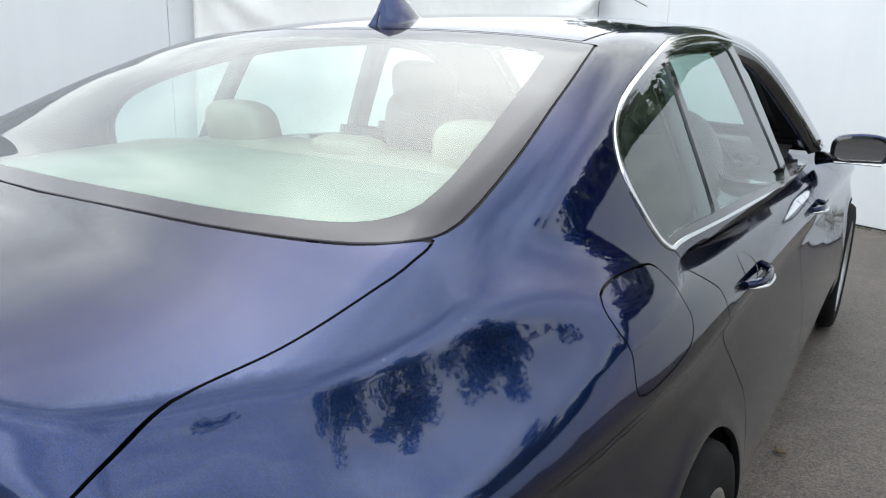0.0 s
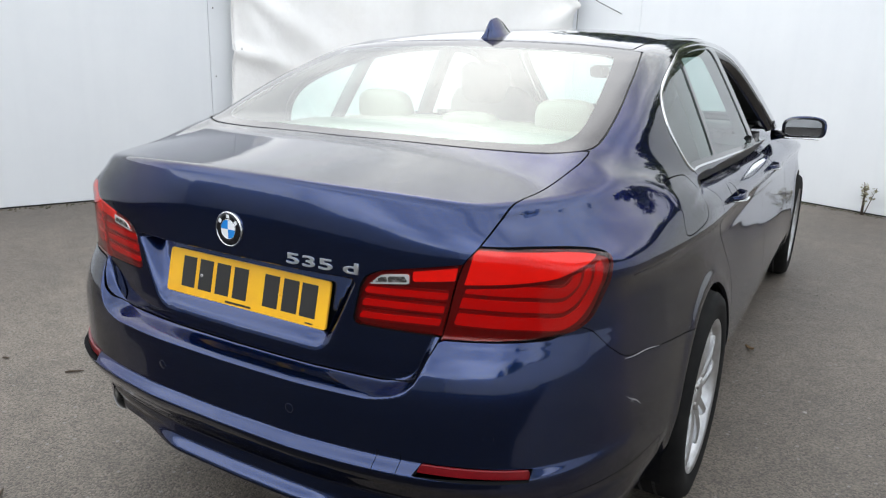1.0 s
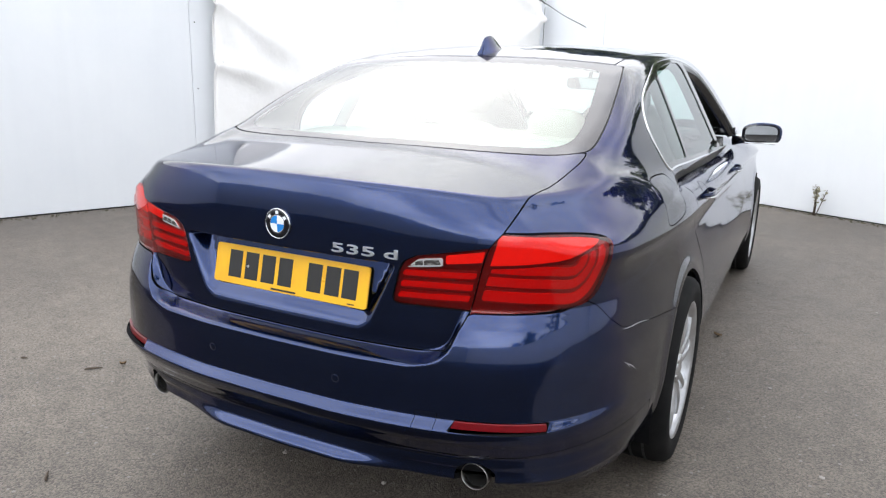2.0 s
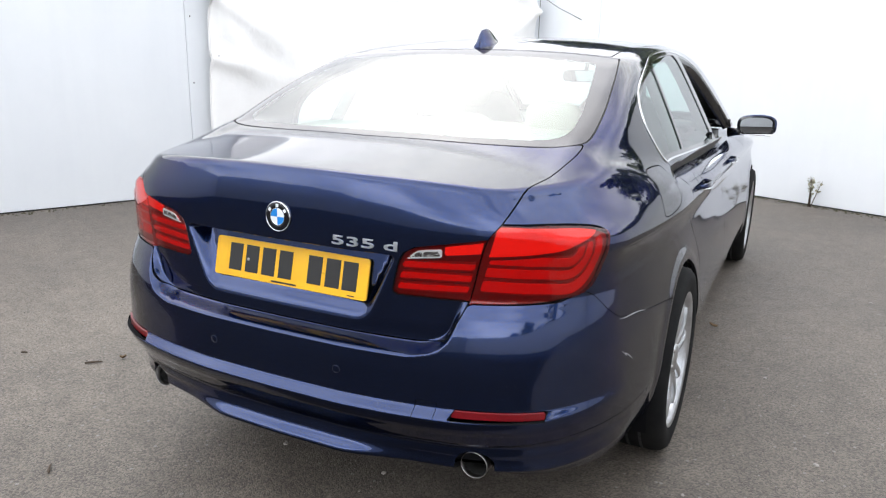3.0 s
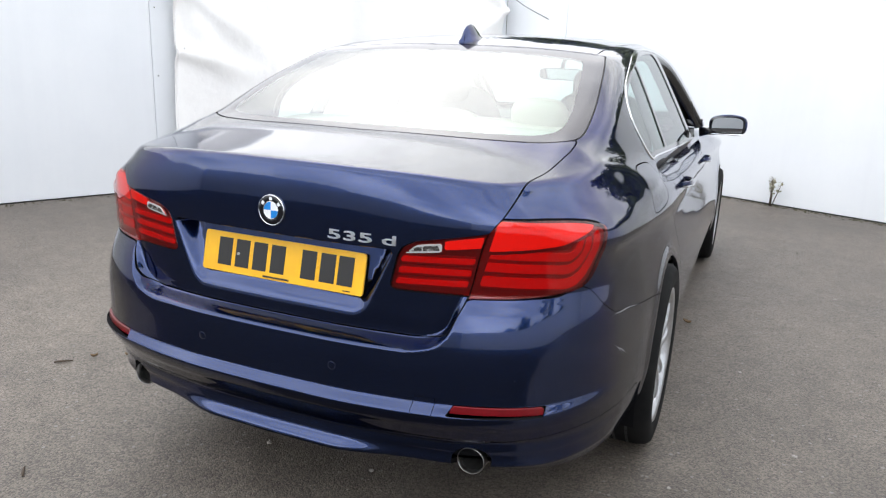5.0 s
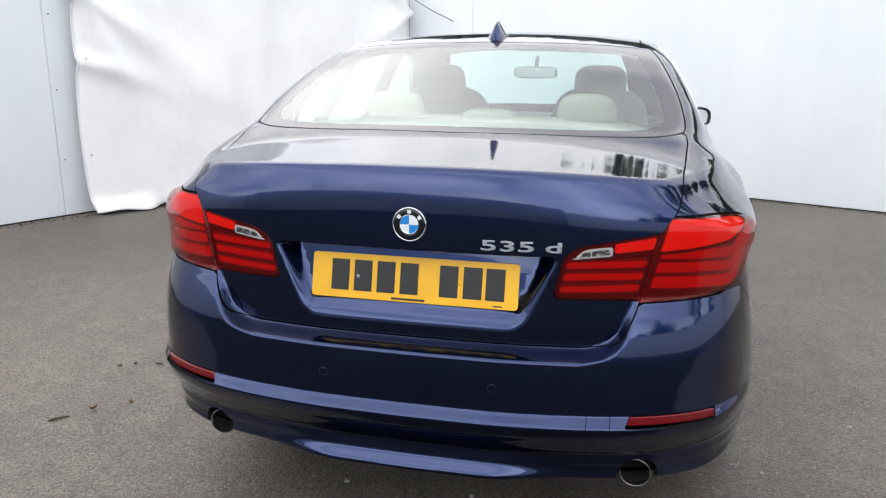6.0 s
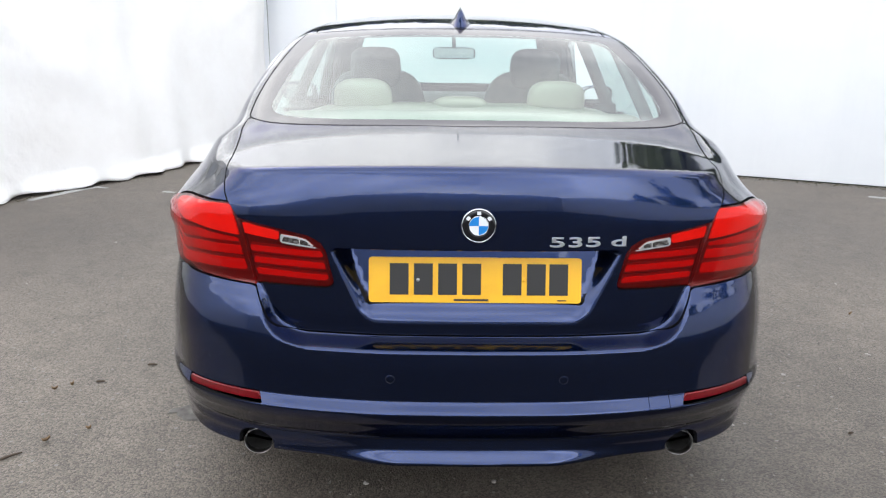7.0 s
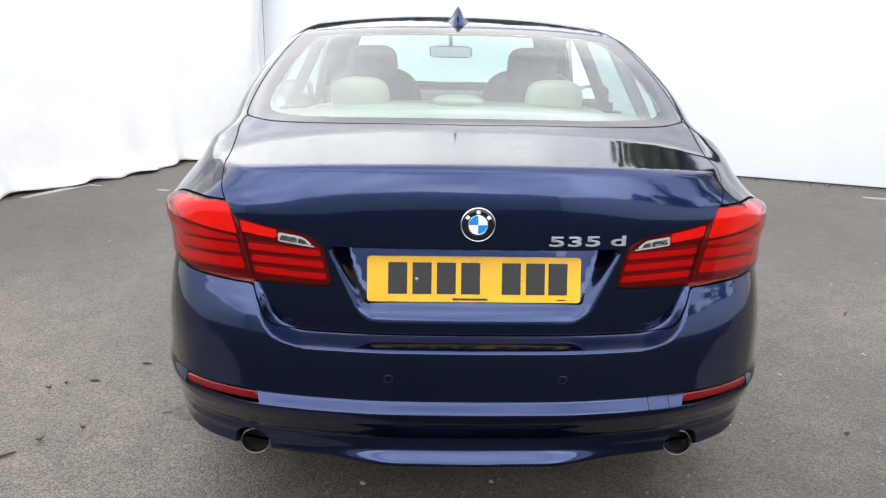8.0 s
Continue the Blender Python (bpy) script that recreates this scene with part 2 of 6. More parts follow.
wire(SHEETING, coords(SHEETING), wr.inputs["Vector"])
relief(SHEETING, wr.outputs["Fac"], 0.35, 0.03)
WIRE = material("dark_wire", (0.04, 0.04, 0.04), 0.5)

# worn, damp tarmac with pale chips
TARMAC = material("damp_tarmac", (0.09, 0.085, 0.08), 0.6)
where = coords(TARMAC)
big, big_f = mottle(TARMAC, (0.082, 0.0710, 0.0605), (0.165, 0.1440, 0.1230), 0.42, 0.32, 0.70, 7, where)
mid, mid_f = mottle(TARMAC, (0.80, 0.79, 0.78), (1.12, 1.11, 1.10), 7, 0.3, 0.7, 5, where)
both = blend(TARMAC, big, mid, 1.0, 'MULTIPLY')
grit = node(TARMAC, "ShaderNodeTexVoronoi", Scale=170)
wire(TARMAC, where, grit.inputs["Vector"])
tone = node(TARMAC, "ShaderNodeValToRGB")
tone.color_ramp.elements[0].color, tone.color_ramp.elements[1].color = (0.44, 0.435, 0.425, 1), (1.56, 1.54, 1.50, 1)
sep = node(TARMAC, "ShaderNodeSeparateColor")
wire(TARMAC, grit.outputs["Color"], sep.inputs["Color"])
wire(TARMAC, sep.outputs["Red"], tone.inputs["Fac"])
both = blend(TARMAC, both, tone.outputs["Color"], 0.9, 'MULTIPLY')
chips = node(TARMAC, "ShaderNodeTexVoronoi", Scale=42)
wire(TARMAC, where, chips.inputs["Vector"])
chip_sep = node(TARMAC, "ShaderNodeSeparateColor")
wire(TARMAC, chips.outputs["Color"], chip_sep.inputs["Color"])
pick = node(TARMAC, "ShaderNodeMath")
pick.operation = 'GREATER_THAN'
pick.inputs[1].default_value = 0.94
wire(TARMAC, chip_sep.outputs["Green"], pick.inputs[0])
near = node(TARMAC, "ShaderNodeMath")
near.operation = 'LESS_THAN'
near.inputs[1].default_value = 0.27
wire(TARMAC, chips.outputs["Distance"], near.inputs[0])
chip = node(TARMAC, "ShaderNodeMath")
chip.operation = 'MULTIPLY'
wire(TARMAC, pick.outputs[0], chip.inputs[0])
wire(TARMAC, near.outputs[0], chip.inputs[1])
both = blend(TARMAC, both, (0.19, 0.18, 0.165), chip.outputs[0])
wire(TARMAC, both, base(TARMAC).inputs["Base Color"])
rough_by(TARMAC, big_f, 0.42, 0.68)
base(TARMAC).inputs["Specular IOR Level"].default_value = 0.42
relief(TARMAC, grit.outputs["Distance"], 0.38, 0.006).invert = True
# darkened ground colour, for the sheet that the tail mirrors
DARK_GROUND = material("dark_unseen_ground", (0.026, 0.024, 0.023), 0.75, spec=0.25)
c, f = mottle(DARK_GROUND, (0.018, 0.0165, 0.016), (0.036, 0.033, 0.031), 1.1, 0.3, 0.7)
wire(DARK_GROUND, c, base(DARK_GROUND).inputs["Base Color"])
relief(DARK_GROUND, mottle(DARK_GROUND, (0, 0, 0), (1, 1, 1), 160, 0.4, 0.6, 2)[0], 0.3, 0.004)
PATCH = material("pale_mortar_patch", (0.30, 0.29, 0.27), 0.8)
c, f = mottle(PATCH, (0.17, 0.16, 0.148), (0.07, 0.064, 0.058), 18, 0.35, 0.7)
wire(PATCH, c, base(PATCH).inputs["Base Color"])
relief(PATCH, f, 0.5, 0.01)
LINE = material("worn_white_paint", (0.36, 0.355, 0.345), 0.7)
TWIG = material("brown_twig", (0.07, 0.05, 0.035), 0.8)
LEAF_DRY = material("dry_leaf", (0.16, 0.10, 0.05), 0.7)
STONE = material("pale_stone_chip", (0.32, 0.30, 0.275), 0.7)
GRIT = material("pale_grit", (0.42, 0.40, 0.37), 0.75)
gi = GRIT.node_tree.nodes.new("ShaderNodeNewGeometry")
gr = node(GRIT, "ShaderNodeValToRGB")
gr.color_ramp.elements[0].color, gr.color_ramp.elements[1].color = (0.06, 0.055, 0.05, 1), (0.22, 0.205, 0.185, 1)
wire(GRIT, gi.outputs["Random Per Island"], gr.inputs["Fac"])
wire(GRIT, gr.outputs["Color"], base(GRIT).inputs["Base Color"])
MOSS = material("moss_and_grit", (0.05, 0.055, 0.03), 0.9)
c, f = mottle(MOSS, (0.045, 0.05, 0.025), (0.12, 0.10, 0.07), 15, 0.35, 0.65)
wire(MOSS, c, base(MOSS).inputs["Base Color"])
WEED = material("dry_weed", (0.30, 0.28, 0.19), 0.7)
LEAF = material("tree_foliage", (0.035, 0.055, 0.022), 0.6)
info = LEAF.node_tree.nodes.new("ShaderNodeNewGeometry")
ramp = node(LEAF, "ShaderNodeValToRGB")
ramp.color_ramp.elements[0].color, ramp.color_ramp.elements[1].color = (0.040, 0.060, 0.026, 1), (0.115, 0.14, 0.065, 1)
wire(LEAF, info.outputs["Random Per Island"], ramp.inputs["Fac"])
wire(LEAF, ramp.outputs["Color"], base(LEAF).inputs["Base Color"])
BARK = material("tree_bark", (0.07, 0.055, 0.04), 0.9)
c, f = mottle(BARK, (0.085, 0.07, 0.05), (0.04, 0.032, 0.025), 12, 0.35, 0.65)
wire(BARK, c, base(BARK).inputs["Base Color"])

# ---- mesh helpers ----
def mesh_part(name, verts, faces, mat, parent=None, label="", normals=None, smooth=True):
    """Links arrays as one mesh object; with a parent it is a part of that thing."""
    me = bpy.data.meshes.new(name)
    me.from_pydata([tuple(v) for v in np.asarray(verts, float).tolist()], [], [tuple(f) for f in (faces.tolist() if hasattr(faces, "tolist") else faces)])
    me.materials.append(mat)
    if smooth:
        me.polygons.foreach_set("use_smooth", [True] * len(me.polygons))
    if normals is not None:
        me.normals_split_custom_set_from_vertices([tuple(n) for n in np.asarray(normals, float).tolist()])
    me.update()
    ob = new(name, me)
    if parent is not None:
        ob.parent = parent
    if label:
        tagged(ob, label)
    return ob


def part(name, bm, mat, parent=None, label="", smooth=False):
    me = bpy.data.meshes.new(name)
    bm.normal_update()
    bm.to_mesh(me)
    bm.free()
    me.materials.append(mat)
    if smooth:
        me.polygons.foreach_set("use_smooth", [True] * len(me.polygons))
        me.set_sharp_from_angle(angle=radians(38))
    ob = new(name, me)
    if parent is not None:
        ob.parent = parent
    if label:
        tagged(ob, label)
    return ob


def empty(name, label, category, group="", kind=""):
    return tagged(new(name), label, category, group, kind)


def box(bm, cx, cy, cz, sx, sy, sz, bevel=0.0, m=None, segments=2):
    r = bmesh.ops.create_cube(bm, size=1, matrix=(m or Matrix()) @ Matrix.Translation((cx, cy, cz)) @ Matrix.Diagonal((sx, sy, sz, 1)))
    if bevel:
        edges = list({e for v in r["verts"] for e in v.link_edges})
        bmesh.ops.bevel(bm, geom=edges, offset=bevel, segments=segments, profile=0.5, affect='EDGES')


def lathe(profile, n, axis="x"):
    """Verts and faces of a profile (offset along the axis, radius) turned round the axis."""
    verts, faces = [], []
    for i in range(n):
        a = 2 * math.pi * i / n
        for o, r in profile:
            if axis == "x":
                verts.append((o, r * math.cos(a), r * math.sin(a)))
            elif axis == "y":
                verts.append((r * math.cos(a), o, r * math.sin(a)))
            else:
                verts.append((r * math.cos(a), r * math.sin(a), o))
    k = len(profile)
    for i in range(n):
        j = (i + 1) % n
        for q in range(k - 1):
            faces.append((i * k + q, j * k + q, j * k + q + 1, i * k + q + 1))
    return verts, faces


def tube(points, radius, sides=8, close=True):
    """A pipe along points; radius is a number or one for each point."""
    pts = [Vector(p) for p in points]
    rad = radius if isinstance(radius, (list, tuple)) else [radius] * len(pts)
    verts, faces = [], []
    for i, p in enumerate(pts):
        d = (pts[min(i + 1, len(pts) - 1)] - pts[max(i - 1, 0)]).normalized()
        u = d.cross(Vector((0.13, 0.21, 0.97))).normalized()
        w = d.cross(u)
        for q in range(sides):
            a = 2 * math.pi * q / sides
            verts.append(tuple(p + rad[i] * (math.cos(a) * u + math.sin(a) * w)))
    for i in range(len(pts) - 1):
        for q in range(sides):
            r = (q + 1) % sides
            faces.append((i * sides + q, i * sides + r, (i + 1) * sides + r, (i + 1) * sides + q))
    if close:
        faces.append(tuple(range(sides))[::-1])
        faces.append(tuple((len(pts) - 1) * sides + q for q in range(sides)))
    return verts, faces


def superbox(cx, cy, cz, sx, sy, sz, power=4.0, n=20, bend=None):
    """A cushion: a superellipsoid of the given full sizes."""
    verts, faces = [], []
    m = n // 2
    for i in range(m + 1):
        v = -math.pi / 2 + math.pi * i / m
        for j in range(n):
            u = 2 * math.pi * j / n
            c = lambda a: math.copysign(abs(math.cos(a)) ** (2 / power), math.cos(a))
            s = lambda a: math.copysign(abs(math.sin(a)) ** (2 / power), math.sin(a))
            p = Vector((c(v) * c(u) * sx / 2, c(v) * s(u) * sy / 2, s(v) * sz / 2))
            if bend:
                p = bend(p)
            verts.append((cx + p.x, cy + p.y, cz + p.z))
    for i in range(m):
        for j in range(n):
            k = (j + 1) % n
            faces.append((i * n + j, i * n + k, (i + 1) * n + k, (i + 1) * n + j))
    return verts, faces

# ---- the yard: ground, boards, sheet ----
def sheet(name, poly, z, mat, label, category="ground"):
    bm = bmesh.new()
    bm.faces.new([bm.verts.new((x, y, z)) for x, y in poly])
    return tagged(part(name, bm, mat), label, category, kind="structure")


sheet("ground", [(-600, -600), (600, -600), (600, 600), (-600, 600)], 0, TARMAC, "damp worn grey tarmac with pale stone chips")

# added dark sheet, out of view, that keeps the bumper's reflections dark
sheet("road", [(-40, -40), (40, -40), (40, -1.1), (3.2, -0.75), (1.25, -0.40), (0.88, 0.0), (-0.20, 0.0), (-0.5, -0.28), (-0.9, -0.38), (-2.6, -0.8), (-40, -1.3)], 0.004, DARK_GROUND, "added unseen dark ground sheet that darkens what the car's tail mirrors", "road")

LEFT_A, LEFT_B = Vector((-8.55, -6.55, 0)), Vector((-2.28, 8.38, 0))
BACK_B = Vector((9.6, 3.15, 0))
WALL_HIGH = 2.5


def board_wall(name, a, b, joints, label, mat=None, tall=WALL_HIGH):
    """A wall of tall boards between two ground points; the face is on its right hand side."""
    along = (b - a).normalized()
    turn = Matrix.Translation(a) @ Matrix(((along.x, -along.y, 0, 0), (along.y, along.x, 0, 0), (0, 0, 1, 0), (0, 0, 0, 1)))
    thing = empty(name, label, "wall", kind="structure")
    long = (b - a).length
    cuts = [0] + [j for j in joints if 0 < j < long] + [long]
    for c0, c1 in zip(cuts[:-1], cuts[1:]):
        bm = bmesh.new()
        box(bm, (c0 + c1) / 2, 0.06, tall / 2 + 0.012, c1 - c0 - 0.004, 0.12, tall, 0.003, None, 1)
        bm.transform(turn)
        part("panel", bm, mat or WALL, thing)
    bm = bmesh.new()
    box(bm, long / 2, 0.075, tall / 2, long, 0.08, tall - 0.01)
    bm.transform(turn)
    part("core", bm, mat or WALL, thing)
    # black filler under the boards paints the shadow line at their foot
    bm = bmesh.new()
    box(bm, long / 2, 0.060, 0.009, long, 0.112, 0.018)
    bm.transform(turn)
    part("foot_shadow_strip", bm, BLACK, thing)
    return thing, turn


long_left = (LEFT_B - LEFT_A).length
wall_left, turn_left = board_wall("wall_west", LEFT_A, LEFT_B, [2.44, 11.24], "tall white painted board wall on tarmac")
wall_back, turn_back = board_wall("wall_north", LEFT_B, BACK_B, [1.05], "tall white painted board wall on tarmac")


YARD_C = Vector((3.4, -11.75, 0))
board_wall("wall_east", BACK_B, YARD_C, [], "tall white painted board wall on tarmac")
# unseen closing wall, coloured darker than the others to dim the tail's reflections
board_wall("wall_south", YARD_C, LEFT_A, [2.4, 4.9, 7.4, 9.9, 12.4], "tall unseen board wall closing the yard, greyed to dim the tail's reflections", DIM_WALL, 2.7)


def screws():
    """Small dark screw heads along one joint of the west wall."""
    for k, z in enumerate((0.5, 1.1, 1.72, 2.2)):
        v, f = lathe([(-0.004, 0.0005), (-0.004, 0.006), (0, 0.007)], 8, "y")
        ob = mesh_part("screw", [turn_left @ Vector((x + 11.29, y - 0.001, zz + z)) for x, y, zz in v], f, WIRE, wall_left)


screws()

# the hung sheet
S0, S1, S_HIGH = 11.42, long_left - 0.16, 2.42


def tarpaulin():
    rng = np.random.RandomState(5)
    nu, nv = 150, 80
    uu, vv = np.meshgrid(np.linspace(0, 1, nu), np.linspace(0, 1, nv))
    s = S0 + uu * (S1 - S0)
    z = 0.012 + vv * S_HIGH
    out = 0.06 + 0.16 * np.sin(math.pi * uu) ** 0.7 * (1 - 0.6 * vv)
    for k in range(10):
        cu, w, ph = rng.rand(), 0.03 + 0.05 * rng.rand(), rng.rand() * 6
        slant = (rng.rand() - 0.5) * 0.25
        out += 0.05 * np.exp(-((uu - cu - slant * (1 - vv)) / w) ** 2) * (0.4 + 0.6 * np.sin(2.2 * vv + ph) ** 2)
    # drag folds from the fixed upper corner and from a tie at half height
    for cu, cv, ang, amp in ((0.0, 0.80, -0.55, 0.05), (0.0, 0.78, -1.0, 0.04), (0.0, 0.55, -0.25, 0.03), (1.0, 0.83, 2.5, 0.04), (1.0, 0.83, 3.6, 0.035), (0.35, 1.0, -1.3, 0.03)):
        du, dv = (uu - cu) * (S1 - S0), (vv - cv) * S_HIGH
        along = du * math.cos(ang) + dv * math.sin(ang)
        across = -du * math.sin(ang) + dv * math.cos(ang)
        out += 1.9 * amp * np.exp(-(across / (0.06 + 0.10 * np.abs(along))) ** 2) * np.exp(-np.abs(along) / 0.9) * (along > 0)
    out += 0.02 * np.sin(uu * 23 + 1.5 * np.sin(vv * 5)) * (1 - 0.5 * vv) + 0.004 * rng.randn(nv, nu) * 0.3
    foot = np.clip(1 - vv / 0.06, 0, 1)
    out += 0.07 * np.clip(1 - vv / 0.5, 0, 1) ** 2 + foot * (0.05 + 0.04 * np.sin(uu * 31) + 0.03 * np.sin(uu * 71 + 1))
    z += foot * 0.012 * (1 + np.sin(uu * 47))
    s = s + 0.02 * np.sin(vv * 9 + 0.5) * (uu > 0.98) - 0.015 * np.sin(vv * 7) * (uu < 0.02)
    verts = [tuple(turn_left @ Vector((a, -b, c))) for a, b, c in zip(s.ravel(), out.ravel(), z.ravel())]
    faces = [(j * nu + i, j * nu + i + 1, (j + 1) * nu + i + 1, (j + 1) * nu + i) for j in range(nv - 1) for i in range(nu - 1)]
    ob = mesh_part("tarpaulin", verts, faces, SHEETING)
    solid = ob.modifiers.new("thick", 'SOLIDIFY')
    solid.thickness = 0.004
    column = [verts[j * nu] for j in range(1, nv, 3)]
    v, f = tube(column, 0.007, 6)
    mesh_part("hem", v, f, SHEETING, ob)
    for j in (int(0.80 * nv), int(0.55 * nv), int(0.22 * nv)):
        at = Vector(verts[j * nu + 2])
        v, f = lathe([(-0.006, 0.005), (-0.007, 0.008), (-0.005, 0.010), (-0.003, 0.010)], 14, "y")
        mesh_part("eyelet", [at + turn_left.to_3x3() @ Vector(p) for p in v], f, STEEL, ob, "dull metal eyelet")
    return tagged(ob, "creased white plastic tarpaulin hung on the board wall", "tarpaulin")


tarpaulin()


def tie_wire():
    a = turn_left @ Vector((S1 - 0.03, -0.12, 2.26))
    b = turn_back @ Vector((0.75, -0.005, 1.92))
    v, f = tube([a, a.lerp(b, 0.5) + Vector((0, 0, -0.02)), b], 0.005, 6)
    tagged(mesh_part("tie_wire", v, f, WIRE), "dark wire tying the sheet to the wall", "wire")
    v, f = tube([a + Vector((-0.14, -0.1, 0.03)), a, a + Vector((0.05, -0.02, -0.04))], 0.009, 6)
    tagged(mesh_part("tie_knot", v, f, WIRE), "frayed dark cord knot at the sheet's eyelet", "cord")


tie_wire()

# ---- the shape of the saloon's skin: y runs from tail to nose, z up, tail at y = 0 ----
def curve(*pts):
    """A smooth curve through (x, y) pairs that does not overshoot, as a function of an array."""
    px, py = np.array([p[0] for p in pts], float), np.array([p[1] for p in pts], float)
    h, d = np.diff(px), np.diff(py) / np.diff(px)
    m = np.zeros(len(px))
    same = d[:-1] * d[1:] > 0
    w1, w2 = 2 * h[1:] + h[:-1], h[1:] + 2 * h[:-1]
    with np.errstate(divide="ignore", invalid="ignore"):
        m[1:-1] = np.where(same, (w1 + w2) / (w1 / d[:-1] + w2 / d[1:]), 0)
    m[0], m[-1] = d[0], d[-1]

    def f(x):
        x = np.asarray(x, float)
        i = np.clip(np.searchsorted(px, x) - 1, 0, len(h) - 1)
        s = (x - px[i]) / h[i]
        inner = ((1 + 2 * s) * (1 - s) ** 2 * py[i] + s * (1 - s) ** 2 * h[i] * m[i]
                 + s * s * (3 - 2 * s) * py[i + 1] + s * s * (s - 1) * h[i] * m[i + 1])
        low, high = py[0] + (x - px[0]) * m[0], py[-1] + (x - px[-1]) * m[-1]
        return np.where(s < 0, low, np.where(s > 1, high, inner))
    return f


def smax(a, b, k):
    h = np.maximum(k - np.abs(a - b), 0) / k
    return np.maximum(a, b) + h * h * k / 4


def smin(a, b, k):
    return -smax(-a, -b, k)


def step(a, b, x):
    t = np.clip((x - a) / (b - a), 0, 1)
    return t * t * (3 - 2 * t)


tail_plan = curve((0, 0), (0.2, 0.004), (0.35, 0.019), (0.45, 0.036), (0.54, 0.058), (0.64, 0.10), (0.73, 0.16), (0.79, 0.225), (0.85, 0.32), (0.92, 0.48))
tail_side = curve((0.15, 0.30), (0.22, 0.19), (0.27, 0.105), (0.296, 0.060), (0.312, 0.022), (0.320, 0.002), (0.3245, -0.004), (0.3285, -0.005), (0.333, -0.003), (0.362, 0.0165), (0.388, 0.0185), (0.396, 0.0165), (0.410, 0.006), (0.425, -0.004), (0.44, -0.014), (0.46, -0.029),
                  (0.483, -0.0415), (0.4885, -0.0432), (0.4920, -0.0430), (0.4945, -0.0414), (0.5125, -0.0226), (0.5155, -0.0208), (0.521, -0.0205), (0.53, -0.0205), (0.54, -0.0205), (0.58, -0.021), (0.634, -0.0205), (0.6405, -0.0190), (0.6435, -0.0145), (0.6475, 0.003), (0.652, 0.019), (0.659, 0.0345), (0.664, 0.036),
                  (0.68, 0.036), (0.72, 0.034), (0.80, 0.034), (0.88, 0.034), (0.93, 0.0342), (0.97, 0.0352), (1.0, 0.0375), (1.03, 0.0425), (1.055, 0.0485), (1.075, 0.0545), (1.10, 0.063), (1.2, 0.10))
nose_plan = curve((0, 0), (0.3, 0.02), (0.5, 0.07), (0.7, 0.20), (0.8, 0.33), (0.9, 0.55))
nose_side = curve((0.15, 4.75), (0.22, 4.85), (0.35, 4.895), (0.55, 4.89), (0.7, 4.85), (0.8, 4.78), (0.95, 4.6))
half_width = curve((0, 0.74), (0.1, 0.79), (0.2, 0.826), (0.4, 0.868), (0.7, 0.905), (1.1, 0.926), (1.5, 0.922), (2.3, 0.920), (3.3, 0.920), (4.07, 0.928), (4.4, 0.90), (4.7, 0.82), (4.9, 0.68))
side_in = curve((0.12, 0.20), (0.17, 0.12), (0.22, 0.065), (0.28, 0.028), (0.35, 0.008), (0.43, 0.000), (0.52, 0.003), (0.60, 0.010), (0.70, 0.0275), (0.78, 0.0415), (0.82, 0.0465), (0.845, 0.0450), (0.868, 0.0380), (0.884, 0.0300), (0.893, 0.0300), (0.91, 0.034), (0.95, 0.049), (1.0, 0.077), (1.06, 0.125), (1.12, 0.18))
deck_top = curve((-0.1, 1.0615), (0.05, 1.0775), (0.25, 1.0975), (0.40, 1.1145), (0.47, 1.1240), (0.56, 1.1370), (0.9, 1.10), (1.5, 1.06), (3.2, 1.03), (3.5, 1.035), (3.8, 1.015), (4.2, 0.97), (4.6, 0.88), (4.8, 0.80), (5.0, 0.68))
roof_top = curve((0.2, 0.955), (0.47, 1.106), (0.75, 1.222), (1.0, 1.320), (1.26, 1.405), (1.5, 1.444), (1.8, 1.468), (2.2, 1.482), (2.5, 1.474), (2.7, 1.448), (2.9, 1.375), (3.2, 1.215), (3.55, 1.03), (3.9, 0.84))
cabin_half = curve((0.3, 0.64), (0.6, 0.72), (0.85, 0.775), (1.1, 0.797), (1.6, 0.815), (2.4, 0.820), (3.2, 0.80), (3.8, 0.74))
cabin_in = curve((0.9, -0.075), (1.06, 0), (1.2, 0.070), (1.35, 0.150), (1.42, 0.192), (1.5, 0.25))


def recess(x, z):
    """Depth of the number plate's recess in the boot lid."""
    ax = np.abs(x)
    edge = 0.352 - 0.42 * np.maximum(0.875 - z, 0)
    inside = 1 - step(edge - 0.045, edge, ax)
    upright = smin(smax(np.clip((z - 0.699) / 0.042, -0.5, 1.5), 0 * z, 0.25), 0 * z + 1, 0.25) * (1 - step(0.872, 0.884, z))
    return inside * upright * (0.029 + 0.225 * np.clip(z - 0.745, -0.03, 0.2))


notch = curve((0.58, 0.40), (0.640, 0.445), (0.66, 0.487), (0.69, 0.512), (0.74, 0.531), (0.784, 0.543), (0.9, 0.56))
wing = curve((0.4920, -0.0430), (0.4945, -0.0414), (0.5125, -0.0226), (0.5155, -0.0208), (0.521, -0.0205), (0.53, -0.0205), (0.54, -0.0205), (0.60, -0.021), (0.64, -0.019), (0.70, -0.008), (0.74, 0.008), (0.77, 0.025), (0.79, 0.034), (0.9, 0.034))


